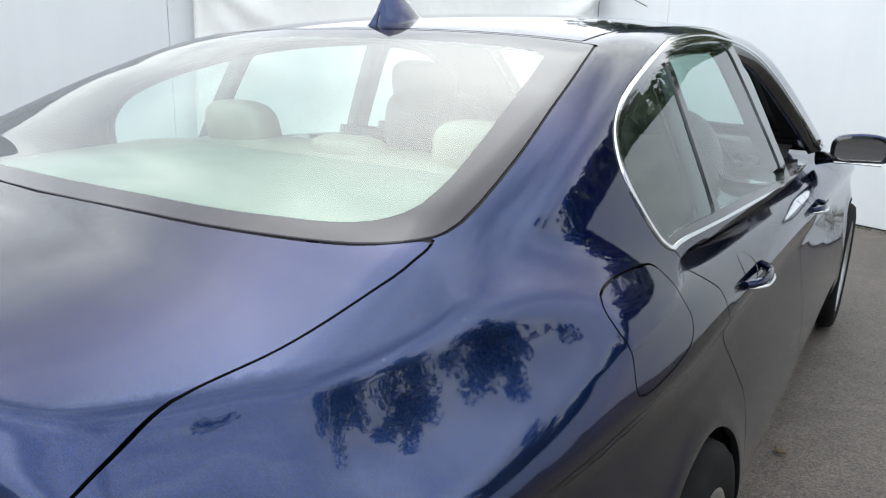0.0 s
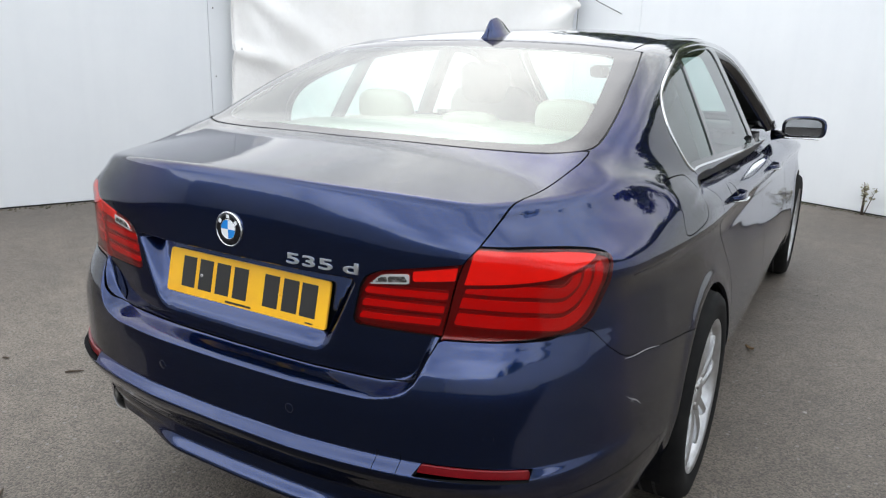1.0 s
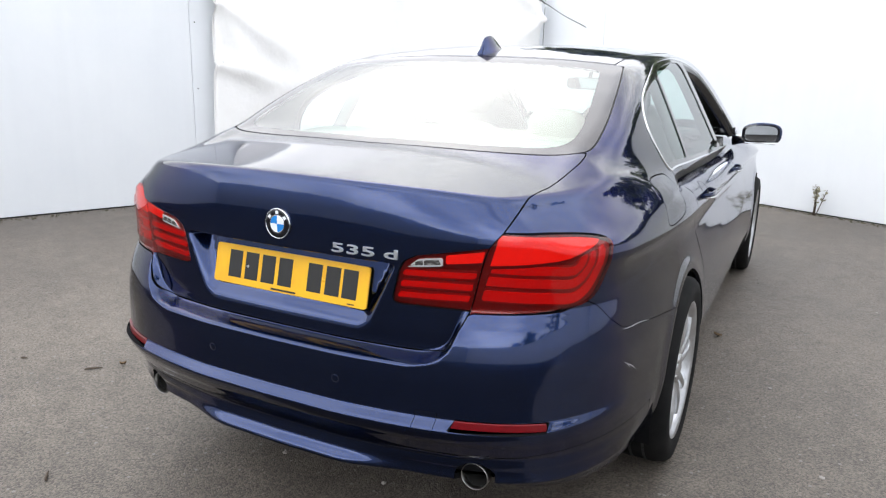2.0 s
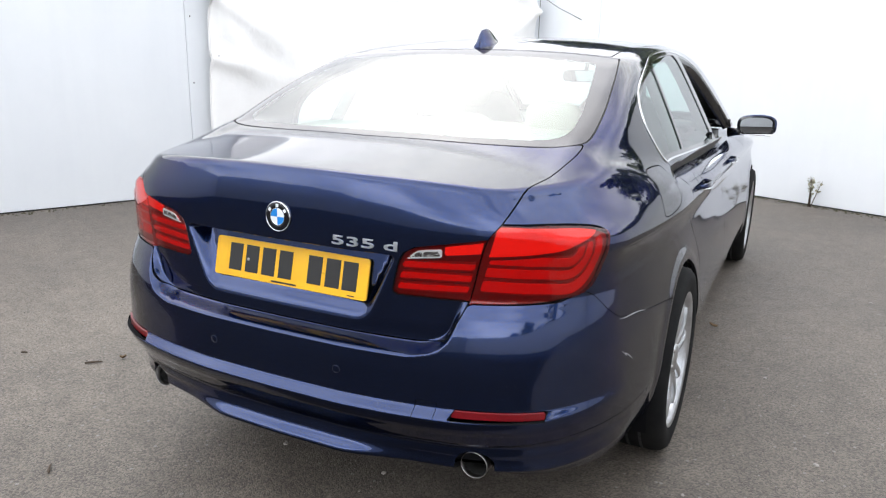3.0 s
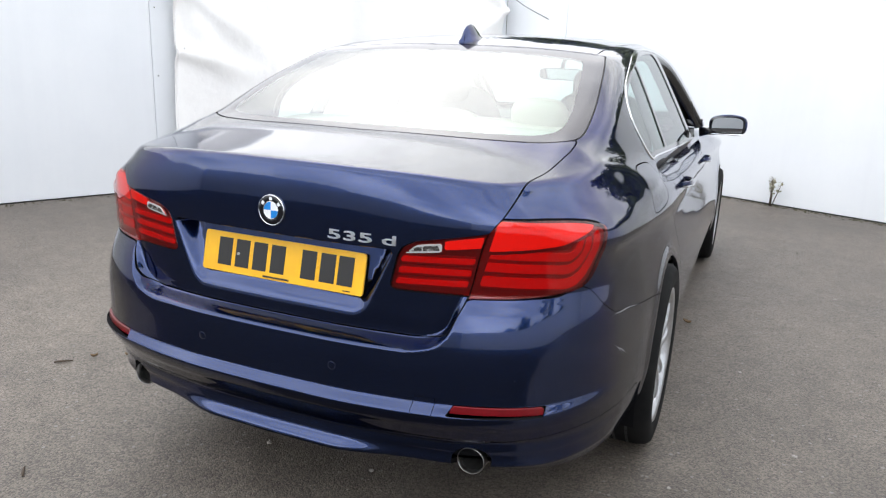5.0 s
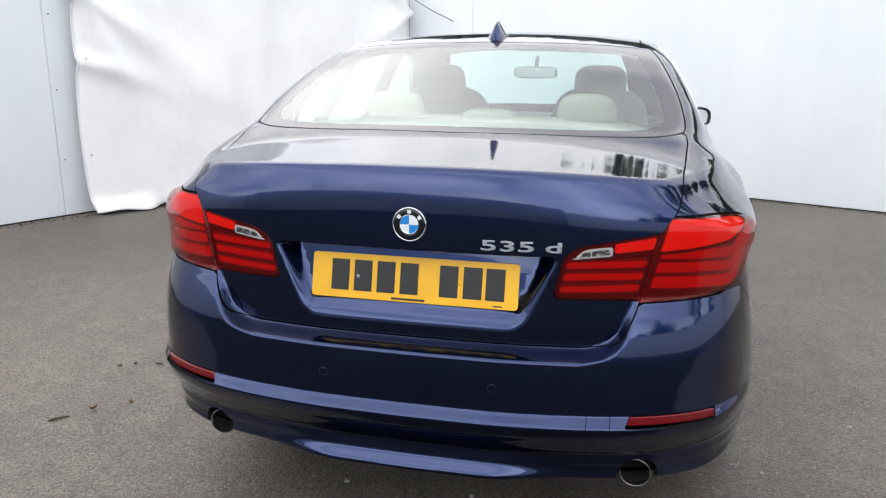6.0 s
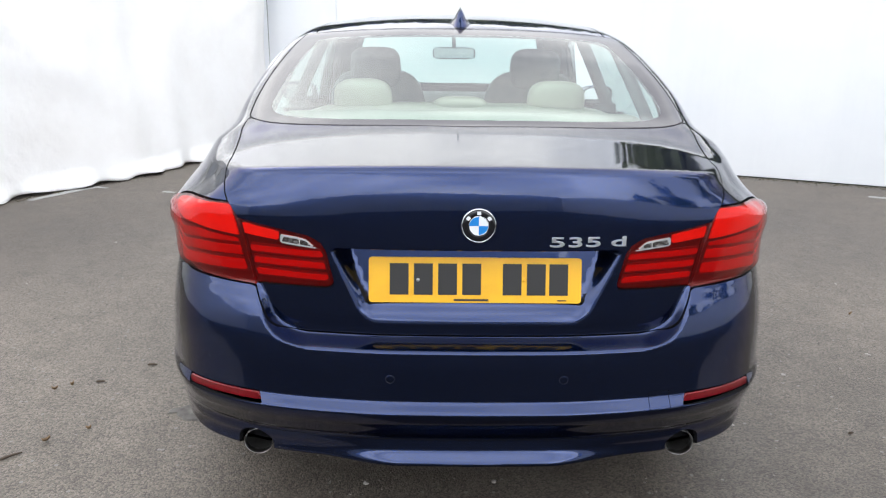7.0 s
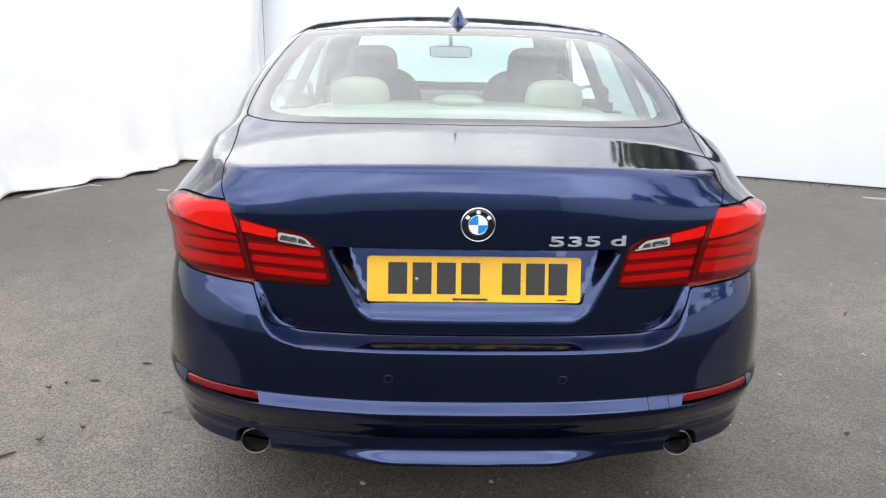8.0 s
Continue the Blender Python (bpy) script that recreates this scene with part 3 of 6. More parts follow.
def rear_face(x, z):
    """Place of the tail's face: the boot lid lies behind the bumper's edge, which climbs to the lamps."""
    ax = np.abs(x)
    centre = tail_side(z) + 0.034 * step(0.18, 0.42, ax) * np.exp(-((z - 0.328) / 0.03) ** 2)
    d = smax(ax - notch(z), 0.6405 - z, 0.05)
    lid = np.where(z < 0.69, 0.036, tail_side(z))
    lower = np.where(z < 0.50, centre, np.where(z < 0.79, wing(z), tail_side(z)))
    t = step(-0.028, 0.0, d) * (z < 0.79)
    face = np.where(z < 0.60, lower, np.where(z < 0.79, lid * (1 - t) + lower * t, tail_side(z)))
    return tail_plan(ax) + face + recess(x, z) + 0.060 * step(0.945, 1.105, z) * (ax / 0.63) ** 3.2


# the edge that runs from the tail's lip along the shoulder to the rear pillar
edge_x = curve((0.09, 0.50), (0.14, 0.562), (0.17, 0.590), (0.226, 0.628), (0.271, 0.652), (0.346, 0.690), (0.446, 0.722), (0.58, 0.748), (0.67, 0.759), (0.80, 0.785), (1.0, 0.84), (1.3, 0.95))
edge_z = curve((0.1, 1.060), (0.27, 1.058), (0.45, 1.065), (0.67, 1.074), (1.0, 1.09), (1.3, 1.10))


def shoulder(x, y, z):
    ax = np.abs(x)
    run = (edge_x(y + 0.004) - edge_x(y - 0.004)) / 0.008
    out = (ax - edge_x(y)) / np.sqrt(1 + run * run)
    under = edge_z(y) - z
    tail = 1 - step(0.25, 0.5, y)
    hollow = (0.52 - 0.08 * tail) * under + (2.4 + 2.0 * tail) * np.clip(under, 0, 0.2) ** 2
    return 0.86 * (out - hollow) - 0.15 * (1 - step(0.44, 0.55, ax)) - 0.3 * step(0.75, 1.1, y)


def skin(x, y, z):
    """Signed distance (about) to the saloon's skin: below 0 inside."""
    ax = np.abs(x)
    rear = (rear_face(x, z) - y) * 0.92
    sides = ax - half_width(y) + side_in(z + 0.012 * (y - 1.5))
    sides = sides * 0.95
    sides = sides - 0.005 * np.exp(-((np.hypot(y - 1.10, z - 0.335) - 0.375) / 0.03) ** 2) * (z > 0.25)
    sides = sides - 0.005 * np.exp(-((np.hypot(y - 4.07, z - 0.335) - 0.375) / 0.03) ** 2) * (z > 0.25)
    top = (z - deck_top(y) + 0.055 * (ax / 0.70) ** 2.6 + 0.04 * np.maximum(ax - 0.66, 0)) * 0.98
    low = 0.17 - z + (0.131 - 0.050 * step(0.58, 0.68, ax)) * (1 - step(0.15, 0.85, y))
    nose = (y - nose_side(z) + nose_plan(ax)) * 0.9
    body = smax(smax(rear, sides, 0.10), top, 0.014 + 0.026 * step(0.60, 0.74, ax))
    body = smax(body, shoulder(x, y, z), 0.015)
    body = smax(smax(body, nose, 0.10), low, 0.04)
    roof = (z - roof_top(y) + (0.022 + 0.018 * step(0.9, 1.8, y)) * (ax / 0.6) ** 2.4) * 0.93
    flank = (ax - cabin_half(y) + cabin_in(z)) * 0.87
    cabin = smax(roof, flank, 0.06)
    cabin = np.maximum(cabin, 1.02 - z)
    return smin(body, cabin, 0.045 + 0.030 * step(0.56, 0.70, ax) * (1 - step(0.85, 1.25, y)))

# ---- the skin as a fine mesh, and the tools that cut panels out of it ----
def slope(p):
    e = 0.0015
    g = np.stack([skin(p[:, 0] + e, p[:, 1], p[:, 2]) - skin(p[:, 0] - e, p[:, 1], p[:, 2]),
                  skin(p[:, 0], p[:, 1] + e, p[:, 2]) - skin(p[:, 0], p[:, 1] - e, p[:, 2]),
                  skin(p[:, 0], p[:, 1], p[:, 2] + e) - skin(p[:, 0], p[:, 1], p[:, 2] - e)], 1) / (2 * e)
    return g


def skin_mesh():
    """Points, normals and triangles of the closed skin (surface nets, then drawn onto the zero level)."""
    half = np.concatenate([np.arange(0, 0.294, 0.0140), np.arange(0.294, 0.38, 0.0066), np.arange(0.38, 0.575, 0.0052), np.arange(0.575, 0.985, 0.0125)])
    xs = np.concatenate([-half[:0:-1], half])
    ys = np.concatenate([np.arange(-0.07, 0.34, 0.0085), np.arange(0.34, 0.72, 0.012), np.arange(0.72, 1.7, 0.018), np.arange(1.7, 4.2, 0.030), np.arange(4.2, 4.98, 0.024)])
    zs = np.concatenate([np.arange(0.11, 0.30, 0.0125), np.arange(0.30, 0.345, 0.0045), np.arange(0.345, 0.474, 0.0072), np.arange(0.474, 0.530, 0.0033), np.arange(0.530, 0.542, 0.006), np.arange(0.542, 0.615, 0.0115), np.arange(0.615, 0.672, 0.0032), np.arange(0.672, 0.80, 0.0066), np.arange(0.80, 0.866, 0.011),
                         np.arange(0.866, 0.900, 0.006), np.arange(0.900, 1.03, 0.011), np.arange(1.03, 1.115, 0.0075), np.arange(1.115, 1.53, 0.0115)])
    f = skin(xs[:, None, None], ys[None, :, None], zs[None, None, :]).astype(np.float64)
    f = np.where(np.abs(f) < 1e-7, 1e-7, f)
    nx, ny, nz = f.shape
    total = np.zeros((nx - 1, ny - 1, nz - 1, 3), np.float32)
    count = np.zeros((nx - 1, ny - 1, nz - 1), np.float32)
    axes = (xs, ys, zs)
    grid = [xs[:, None, None], ys[None, :, None], zs[None, None, :]]
    crossing = []
    for a in range(3):
        lo = [slice(None)] * 3
        hi = [slice(None)] * 3
        lo[a], hi[a] = slice(0, -1), slice(1, None)
        f0, f1 = f[tuple(lo)], f[tuple(hi)]
        cross = (f0 < 0) != (f1 < 0)
        idx = np.argwhere(cross)
        t = f0[cross] / (f0[cross] - f1[cross])
        p = np.stack([axes[b][idx[:, b]] for b in range(3)], 1)
        p[:, a] += t * (axes[a][idx[:, a] + 1] - axes[a][idx[:, a]])
        others = [b for b in range(3) if b != a]
        for da in (0, 1):
            for db in (0, 1):
                c = idx.copy()
                c[:, others[0]] -= da
                c[:, others[1]] -= db
                ok = np.all((c >= 0) & (c < np.array([nx - 1, ny - 1, nz - 1])), 1)
                np.add.at(total, tuple(c[ok].T), p[ok])
                np.add.at(count, tuple(c[ok].T), 1)
        crossing.append((idx, f0[cross] < 0, others))
    used = count > 0
    number = -np.ones(count.shape, np.int64)
    number[used] = np.arange(used.sum())
    pts = (total[used] / count[used][:, None]).astype(float)
    quads = []
    for a, (idx, inside, others) in enumerate(crossing):
        b, c = others
        corner = []
        for db, dc in ((0, 0), (1, 0), (1, 1), (0, 1)):
            q = idx.copy()
            q[:, b] -= db
            q[:, c] -= dc
            corner.append(number[tuple(q.T)])
        quad = np.stack(corner, 1)
        flip = inside if a != 1 else ~inside
        quad[~flip] = quad[~flip][:, ::-1]
        quads.append(quad)
    quads = np.concatenate(quads)
    quads = quads[np.all(quads >= 0, 1)]
    for _ in range(7):
        g = slope(pts)
        v = skin(pts[:, 0], pts[:, 1], pts[:, 2])
        move = g * (v / np.maximum((g * g).sum(1), 0.2))[:, None]
        size = np.linalg.norm(move, axis=1, keepdims=True)
        pts -= move * np.minimum(1, 0.008 / np.maximum(size, 1e-9))
    nor = slope(pts)
    nor /= np.linalg.norm(nor, axis=1, keepdims=True)
    # split along the shorter diagonal
    d0 = np.linalg.norm(pts[quads[:, 0]] - pts[quads[:, 2]], axis=1)
    d1 = np.linalg.norm(pts[quads[:, 1]] - pts[quads[:, 3]], axis=1)
    s = d0 <= d1
    tris = np.concatenate([quads[s][:, [0, 1, 2]], quads[s][:, [0, 2, 3]], quads[~s][:, [0, 1, 3]], quads[~s][:, [1, 2, 3]]])
    # all outward
    fn = np.cross(pts[tris[:, 1]] - pts[tris[:, 0]], pts[tris[:, 2]] - pts[tris[:, 0]])
    wrong = (fn * nor[tris].sum(1)).sum(1) < 0
    tris[wrong] = tris[wrong][:, ::-1]
    return pts, nor, tris


def tidy(m):
    p, n, t = m
    used = np.unique(t)
    back = -np.ones(len(p), np.int64)
    back[used] = np.arange(len(used))
    return p[used], n[used], back[t]


def keep(m, f):
    """The part of a mesh where the values f (one for each point) are below 0, cut along the zero line."""
    p, n, t = m
    if len(t) == 0:
        return m
    neg = f < 0
    k = neg[t].sum(1)
    full = t[k == 3]
    out = [full]
    new_p, new_n = [p], [n]
    extra = {}
    base_n = len(p)
    edges = []
    for many in (1, 2):
        tri = t[k == many]
        if len(tri) == 0:
            continue
        lone = neg[tri] if many == 1 else ~neg[tri]
        i = lone.argmax(1)
        r = np.arange(len(tri))
        a, b, c = tri[r, i], tri[r, (i + 1) % 3], tri[r, (i + 2) % 3]
        edges.append((many, a, b, c))
    if edges:
        pairs = np.concatenate([np.concatenate([np.stack([a, b], 1), np.stack([a, c], 1)]) for _, a, b, c in edges])
        key = np.sort(pairs, 1)
        uniq, inv = np.unique(key, axis=0, return_inverse=True)
        inv = inv.ravel()
        f0, f1 = f[uniq[:, 0]], f[uniq[:, 1]]
        w = np.clip(f0 / np.where(np.abs(f0 - f1) < 1e-12, 1e-12, f0 - f1), 0.001, 0.999)[:, None]
        new_p.append(p[uniq[:, 0]] * (1 - w) + p[uniq[:, 1]] * w)
        nn = n[uniq[:, 0]] * (1 - w) + n[uniq[:, 1]] * w
        new_n.append(nn / np.linalg.norm(nn, axis=1, keepdims=True))
        at = 0
        for many, a, b, c in edges:
            q = len(a)
            ab, ac = base_n + inv[at:at + q], base_n + inv[at + q:at + 2 * q]
            at += 2 * q
            if many == 1:
                out.append(np.stack([a, ab, ac], 1))
            else:
                out.append(np.stack([ab, b, c], 1))
                out.append(np.stack([ab, c, ac], 1))
    return tidy((np.concatenate(new_p), np.concatenate(new_n), np.concatenate(out)))


def cut(m, f, gap=0.0016):
    """Inside and outside of a line, with a shut line of twice the gap between them."""
    p = m[0]
    v = f(p)
    return keep(m, v + gap), keep(m, -v + gap)


def outline(points, rounding=0.0):
    """Signed distance in a plane to a closed outline: below 0 inside."""
    a = np.array(points, float)
    b = np.roll(a, -1, 0)

    def f(u, v):
        u, v = np.broadcast_arrays(u, v)
        d = np.full(u.shape, 1e9)
        inside = np.zeros(u.shape, bool)
        for (x0, y0), (x1, y1) in zip(a, b):
            ex, ey = x1 - x0, y1 - y0
            t = np.clip(((u - x0) * ex + (v - y0) * ey) / (ex * ex + ey * ey), 0, 1)
            d = np.minimum(d, np.hypot(u - x0 - t * ex, v - y0 - t * ey))
            hit = (y0 > v) != (y1 > v)
            with np.errstate(divide="ignore", invalid="ignore"):
                inside ^= hit & (u < x0 + (v - y0) * ex / np.where(ey == 0, 1e-12, ey))
        return np.where(inside, -d, d) - rounding
    return f


def smooth_outline(points, steps=5):
    """Corner points of a closed outline, rounded by a Catmull-Rom curve."""
    a = np.array(points, float)
    n, out = len(a), []
    for i in range(n):
        p0, p1, p2, p3 = a[i - 1], a[i], a[(i + 1) % n], a[(i + 2) % n]
        for s in range(steps):
            t = s / steps
            out.append(0.5 * (2 * p1 + (p2 - p0) * t + (2 * p0 - 5 * p1 + 4 * p2 - p3) * t * t + (3 * p1 - p0 - 3 * p2 + p3) * t ** 3))
    return out


def rim(m, depth):
    """A mesh with a turned-in edge of that depth along its open border."""
    p, n, t = m
    e = np.concatenate([t[:, [0, 1]], t[:, [1, 2]], t[:, [2, 0]]])
    key = np.sort(e, 1)
    uniq, first, cnt = np.unique(key, axis=0, return_index=True, return_counts=True)
    border = e[first[cnt == 1]]
    if len(border) == 0:
        return m
    k = len(p)
    q = len(border)
    a, b = border[:, 0], border[:, 1]
    side = np.cross(p[b] - p[a], n[a])
    ln = np.linalg.norm(side, axis=1, keepdims=True)
    side = side / np.where(ln < 1e-12, 1, ln)
    pa, pb = p[a], p[b]
    pts = np.concatenate([p, pa, pb, pb - depth * n[b], pa - depth * n[a]])
    # a narrow rounded turn: the top of the edge keeps half the skin's normal
    top_a, top_b = n[a] + side, n[b] + side
    top_a /= np.linalg.norm(top_a, axis=1, keepdims=True)
    top_b /= np.linalg.norm(top_b, axis=1, keepdims=True)
    nor = np.concatenate([n, top_a, top_b, side, side])
    i = np.arange(q)
    t2 = np.stack([k + q + i, k + i, k + 3 * q + i], 1)
    t3 = np.stack([k + q + i, k + 3 * q + i, k + 2 * q + i], 1)
    return pts, nor, np.concatenate([t, t2, t3])


def shifted(m, d):
    return m[0] + d * m[1], m[1], m[2]


def panel(name, m, mat, parent, label="", depth=0.012):
    if len(m[2]) == 0:
        return None
    p, n, t = rim(m, depth) if depth else m
    ob = mesh_part(name, p, t, mat, parent, label, n)
    if depth and mat is PAINT:
        # turned-in edges take a near-black colour that paints in the shut lines' shade
        ob.data.materials.append(INNER)
        index = np.zeros(len(t), np.int32)
        index[len(m[2]):] = 1
        ob.data.polygons.foreach_set("material_index", index)
    return ob


def where_skin(x, y, z, back=False):
    """Height or depth of the skin: one of the three is None and is found from outside."""
    if x is None:
        r = np.linspace(1.0, 0.3, 1401)
        v = skin(r, np.full_like(r, y), np.full_like(r, z))
    elif y is None:
        r = np.linspace(-0.1, 0.9, 2001)
        v = skin(np.full_like(r, x), r, np.full_like(r, z))
    else:
        r = np.linspace(1.6, 0.6, 2001)
        v = skin(np.full_like(r, x), np.full_like(r, y), r)
    i = int(np.argmax(v < 0))
    return float(r[i])


def skin_normal(x, y, z):
    g = slope(np.array([[x, y, z]], float))[0]
    return Vector(g / np.linalg.norm(g))

# ---- the saloon ----
CAR = empty("saloon_car", "dark blue metallic four-door saloon parked on tarmac", "car")
whole = skin_mesh()


def is_side(p, s):
    return np.where(p[:, 0] * s > 0, -1.0, 1.0)


def both(*v):
    out = v[0]
    for w in v[1:]:
        out = np.maximum(out, w)
    return out


# outlines, half of the car each; side views run along y and z
WINDOWS = outline(smooth_outline([(1.092, 1.046), (1.040, 1.12), (1.030, 1.19), (1.085, 1.255), (1.25, 1.317), (1.56, 1.387), (1.89, 1.416), (2.12, 1.416), (2.36, 1.390), (2.56, 1.330),
                                  (2.83, 1.185), (3.12, 1.005), (3.14, 0.968), (3.05, 0.965), (2.6, 0.990), (2.16, 1.018), (1.7, 1.034), (1.2, 1.045)], 4))
REAR_DOOR = outline([(1.092, 1.060), (1.12, 1.02), (1.215, 0.950), (1.225, 0.900), (1.31, 0.81), (1.39, 0.735), (1.462, 0.66), (1.49, 0.55), (1.50, 0.30), (1.52, 0.272), (2.385, 0.272),
                     (2.39, 0.40), (2.385, 0.74), (2.36, 0.92), (2.30, 1.02), (2.2, 1.5), (1.092, 1.5)])
FRONT_DOOR = outline([(2.39, 0.272), (3.34, 0.272), (3.37, 0.32), (3.36, 0.60), (3.33, 0.90), (3.28, 1.0), (3.15, 1.03), (2.2, 1.5), (2.30, 1.02), (2.36, 0.92), (2.385, 0.74), (2.39, 0.40)])
FLAP = outline(smooth_outline([(0.770, 1.028), (0.790, 1.041), (0.850, 1.046), (0.965, 1.041), (1.003, 1.027), (1.018, 0.985), (1.012, 0.945), (0.965, 0.919), (0.83, 0.909), (0.772, 0.914), (0.764, 0.930), (0.775, 0.965), (0.768, 1.005)], 4))
OUTER_LAMP = outline(smooth_outline([(0.60, 0.980), (0.61, 0.979), (0.78, 0.978), (0.862, 0.975), (1.0, 0.964), (1.066, 0.952), (1.078, 0.940), (1.066, 0.89), (1.035, 0.832), (0.995, 0.804), (0.92, 0.789), (0.80, 0.782), (0.62, 0.779), (0.59, 0.780)], 3))
INNER_LAMP = outline([(0.403, 0.783), (0.394, 0.785), (0.388, 0.790), (0.386, 0.798), (0.404, 0.872), (0.418, 0.893), (0.452, 0.909), (0.56, 0.926), (0.72, 0.949), (0.70, 0.784)], 0.0)
REAR_GLASS = outline(smooth_outline([(-0.30, 0.479), (0, 0.462), (0.30, 0.479), (0.46, 0.505), (0.575, 0.540), (0.640, 0.580), (0.662, 0.645), (0.656, 0.80), (0.636, 0.95), (0.612, 1.10), (0.583, 1.24), (0.572, 1.247), (0.4, 1.249), (0, 1.243), (-0.4, 1.249),
                                     (-0.572, 1.247), (-0.583, 1.24), (-0.612, 1.10), (-0.636, 0.95), (-0.656, 0.80), (-0.662, 0.645), (-0.640, 0.580), (-0.575, 0.540), (-0.46, 0.505)], 3))
REAR_CLEAR = outline(smooth_outline([(-0.30, 0.520), (0, 0.508), (0.30, 0.520), (0.44, 0.545), (0.535, 0.575), (0.590, 0.625), (0.600, 0.70), (0.585, 0.83), (0.560, 0.98), (0.533, 1.11), (0.510, 1.155), (0.4, 1.165), (0, 1.168), (-0.4, 1.165),
                                     (-0.510, 1.155), (-0.533, 1.11), (-0.560, 0.98), (-0.585, 0.83), (-0.600, 0.70), (-0.590, 0.625), (-0.535, 0.575), (-0.44, 0.545)], 3))
WINDSCREEN = outline([(-0.53, 2.74), (-0.3, 2.72), (0.3, 2.72), (0.53, 2.74), (0.58, 2.95), (0.61, 3.2), (0.63, 3.42), (0.4, 3.48), (0, 3.50), (-0.4, 3.48), (-0.63, 3.42), (-0.61, 3.2), (-0.58, 2.95)])
ROOF = outline([(-0.548, 1.262), (0, 1.258), (0.548, 1.262), (0.552, 1.6), (0.558, 2.0), (0.556, 2.4), (0.552, 2.70), (0.3, 2.70), (-0.3, 2.70), (-0.552, 2.70), (-0.556, 2.4), (-0.558, 2.0), (-0.552, 1.6)])
SUNROOF = outline([(-0.40, 1.86), (-0.38, 1.84), (0.38, 1.84), (0.40, 1.86), (0.40, 2.52), (0.38, 2.54), (-0.38, 2.54), (-0.40, 2.52)])
BONNET = outline([(-0.66, 3.56), (0, 3.60), (0.66, 3.56), (0.74, 3.7), (0.72, 4.2), (0.60, 4.62), (0.4, 4.76), (0, 4.80), (-0.4, 4.76), (-0.60, 4.62), (-0.72, 4.2), (-0.74, 3.7)])
boot_low = curve((0.60, 0.30), (0.655, 0.36), (0.665, 0.44), (0.681, 0.489), (0.737, 0.523), (0.784, 0.540), (0.94, 0.578), (0.98, 0.605), (1.01, 0.618), (1.06, 0.627), (1.2, 0.64))
boot_deck = curve((0.0, 0.615), (0.238, 0.627), (0.36, 0.641), (0.469, 0.653), (0.53, 0.660), (0.565, 0.660), (0.62, 0.648), (0.8, 0.62))
boot_front = curve((0, 0.458), (0.30, 0.475), (0.46, 0.501), (0.575, 0.536), (0.640, 0.576), (0.668, 0.62), (0.75, 0.68))
bumper_top = curve((0, 0.779), (0.20, 0.783), (0.262, 0.800), (0.293, 0.790), (0.348, 0.737), (0.405, 0.703), (0.5, 0.685), (0.598, 0.670), (0.957, 0.620), (1.2, 0.59))


def lamp_u(p):
    return np.abs(p[:, 0]) + 0.8 * p[:, 1]


# wheel arches
arch = lambda p: np.maximum(np.minimum(np.hypot(p[:, 1] - 1.10, p[:, 2] - 0.335), np.hypot(p[:, 1] - 4.07, p[:, 2] - 0.335)) - 0.362, 0.45 - np.abs(p[:, 0]))
body = keep(whole, -arch(whole[0]))
inner_skin = keep(whole, -(arch(whole[0]) - 0.03))

rear_f = lambda p: both(REAR_GLASS(p[:, 0], p[:, 1]), 1.0 - p[:, 2])
rear_v = rear_f(body[0])
panel("rear_seal", shifted(keep(body, np.maximum(rear_v - 0.007, -rear_v - 0.007)), -0.004), BLACK, CAR, "black rubber seal round the rear screen", 0)
glass_rear, body = cut(body, rear_f, 0.0025)
clear_f = lambda p: REAR_CLEAR(p[:, 0], p[:, 1])
clear, frit = cut(glass_rear, clear_f, 0.0)
rear_window = panel("rear_window", frit, FRIT, CAR, "sloping rear screen with a dark printed border", 0.006)
panel("pane", clear, GLASS, rear_window, "green tinted glass reflecting the sky", 0).visible_shadow = False
front_f = lambda p: both(WINDSCREEN(p[:, 0], p[:, 1]), 1.0 - p[:, 2], np.abs(p[:, 0]) - 0.70)
glass_front, body = cut(body, front_f, 0.0025)
front_clear, front_border = cut(glass_front, lambda p: WINDSCREEN(p[:, 0], p[:, 1]) + 0.045, 0.0)
windscreen = panel("windscreen", front_border, FRIT, CAR, "raked windscreen with a dark printed border", 0.006)
panel("pane", front_clear, GLASS, windscreen, "clear tinted glass", 0).visible_shadow = False

doors = {}
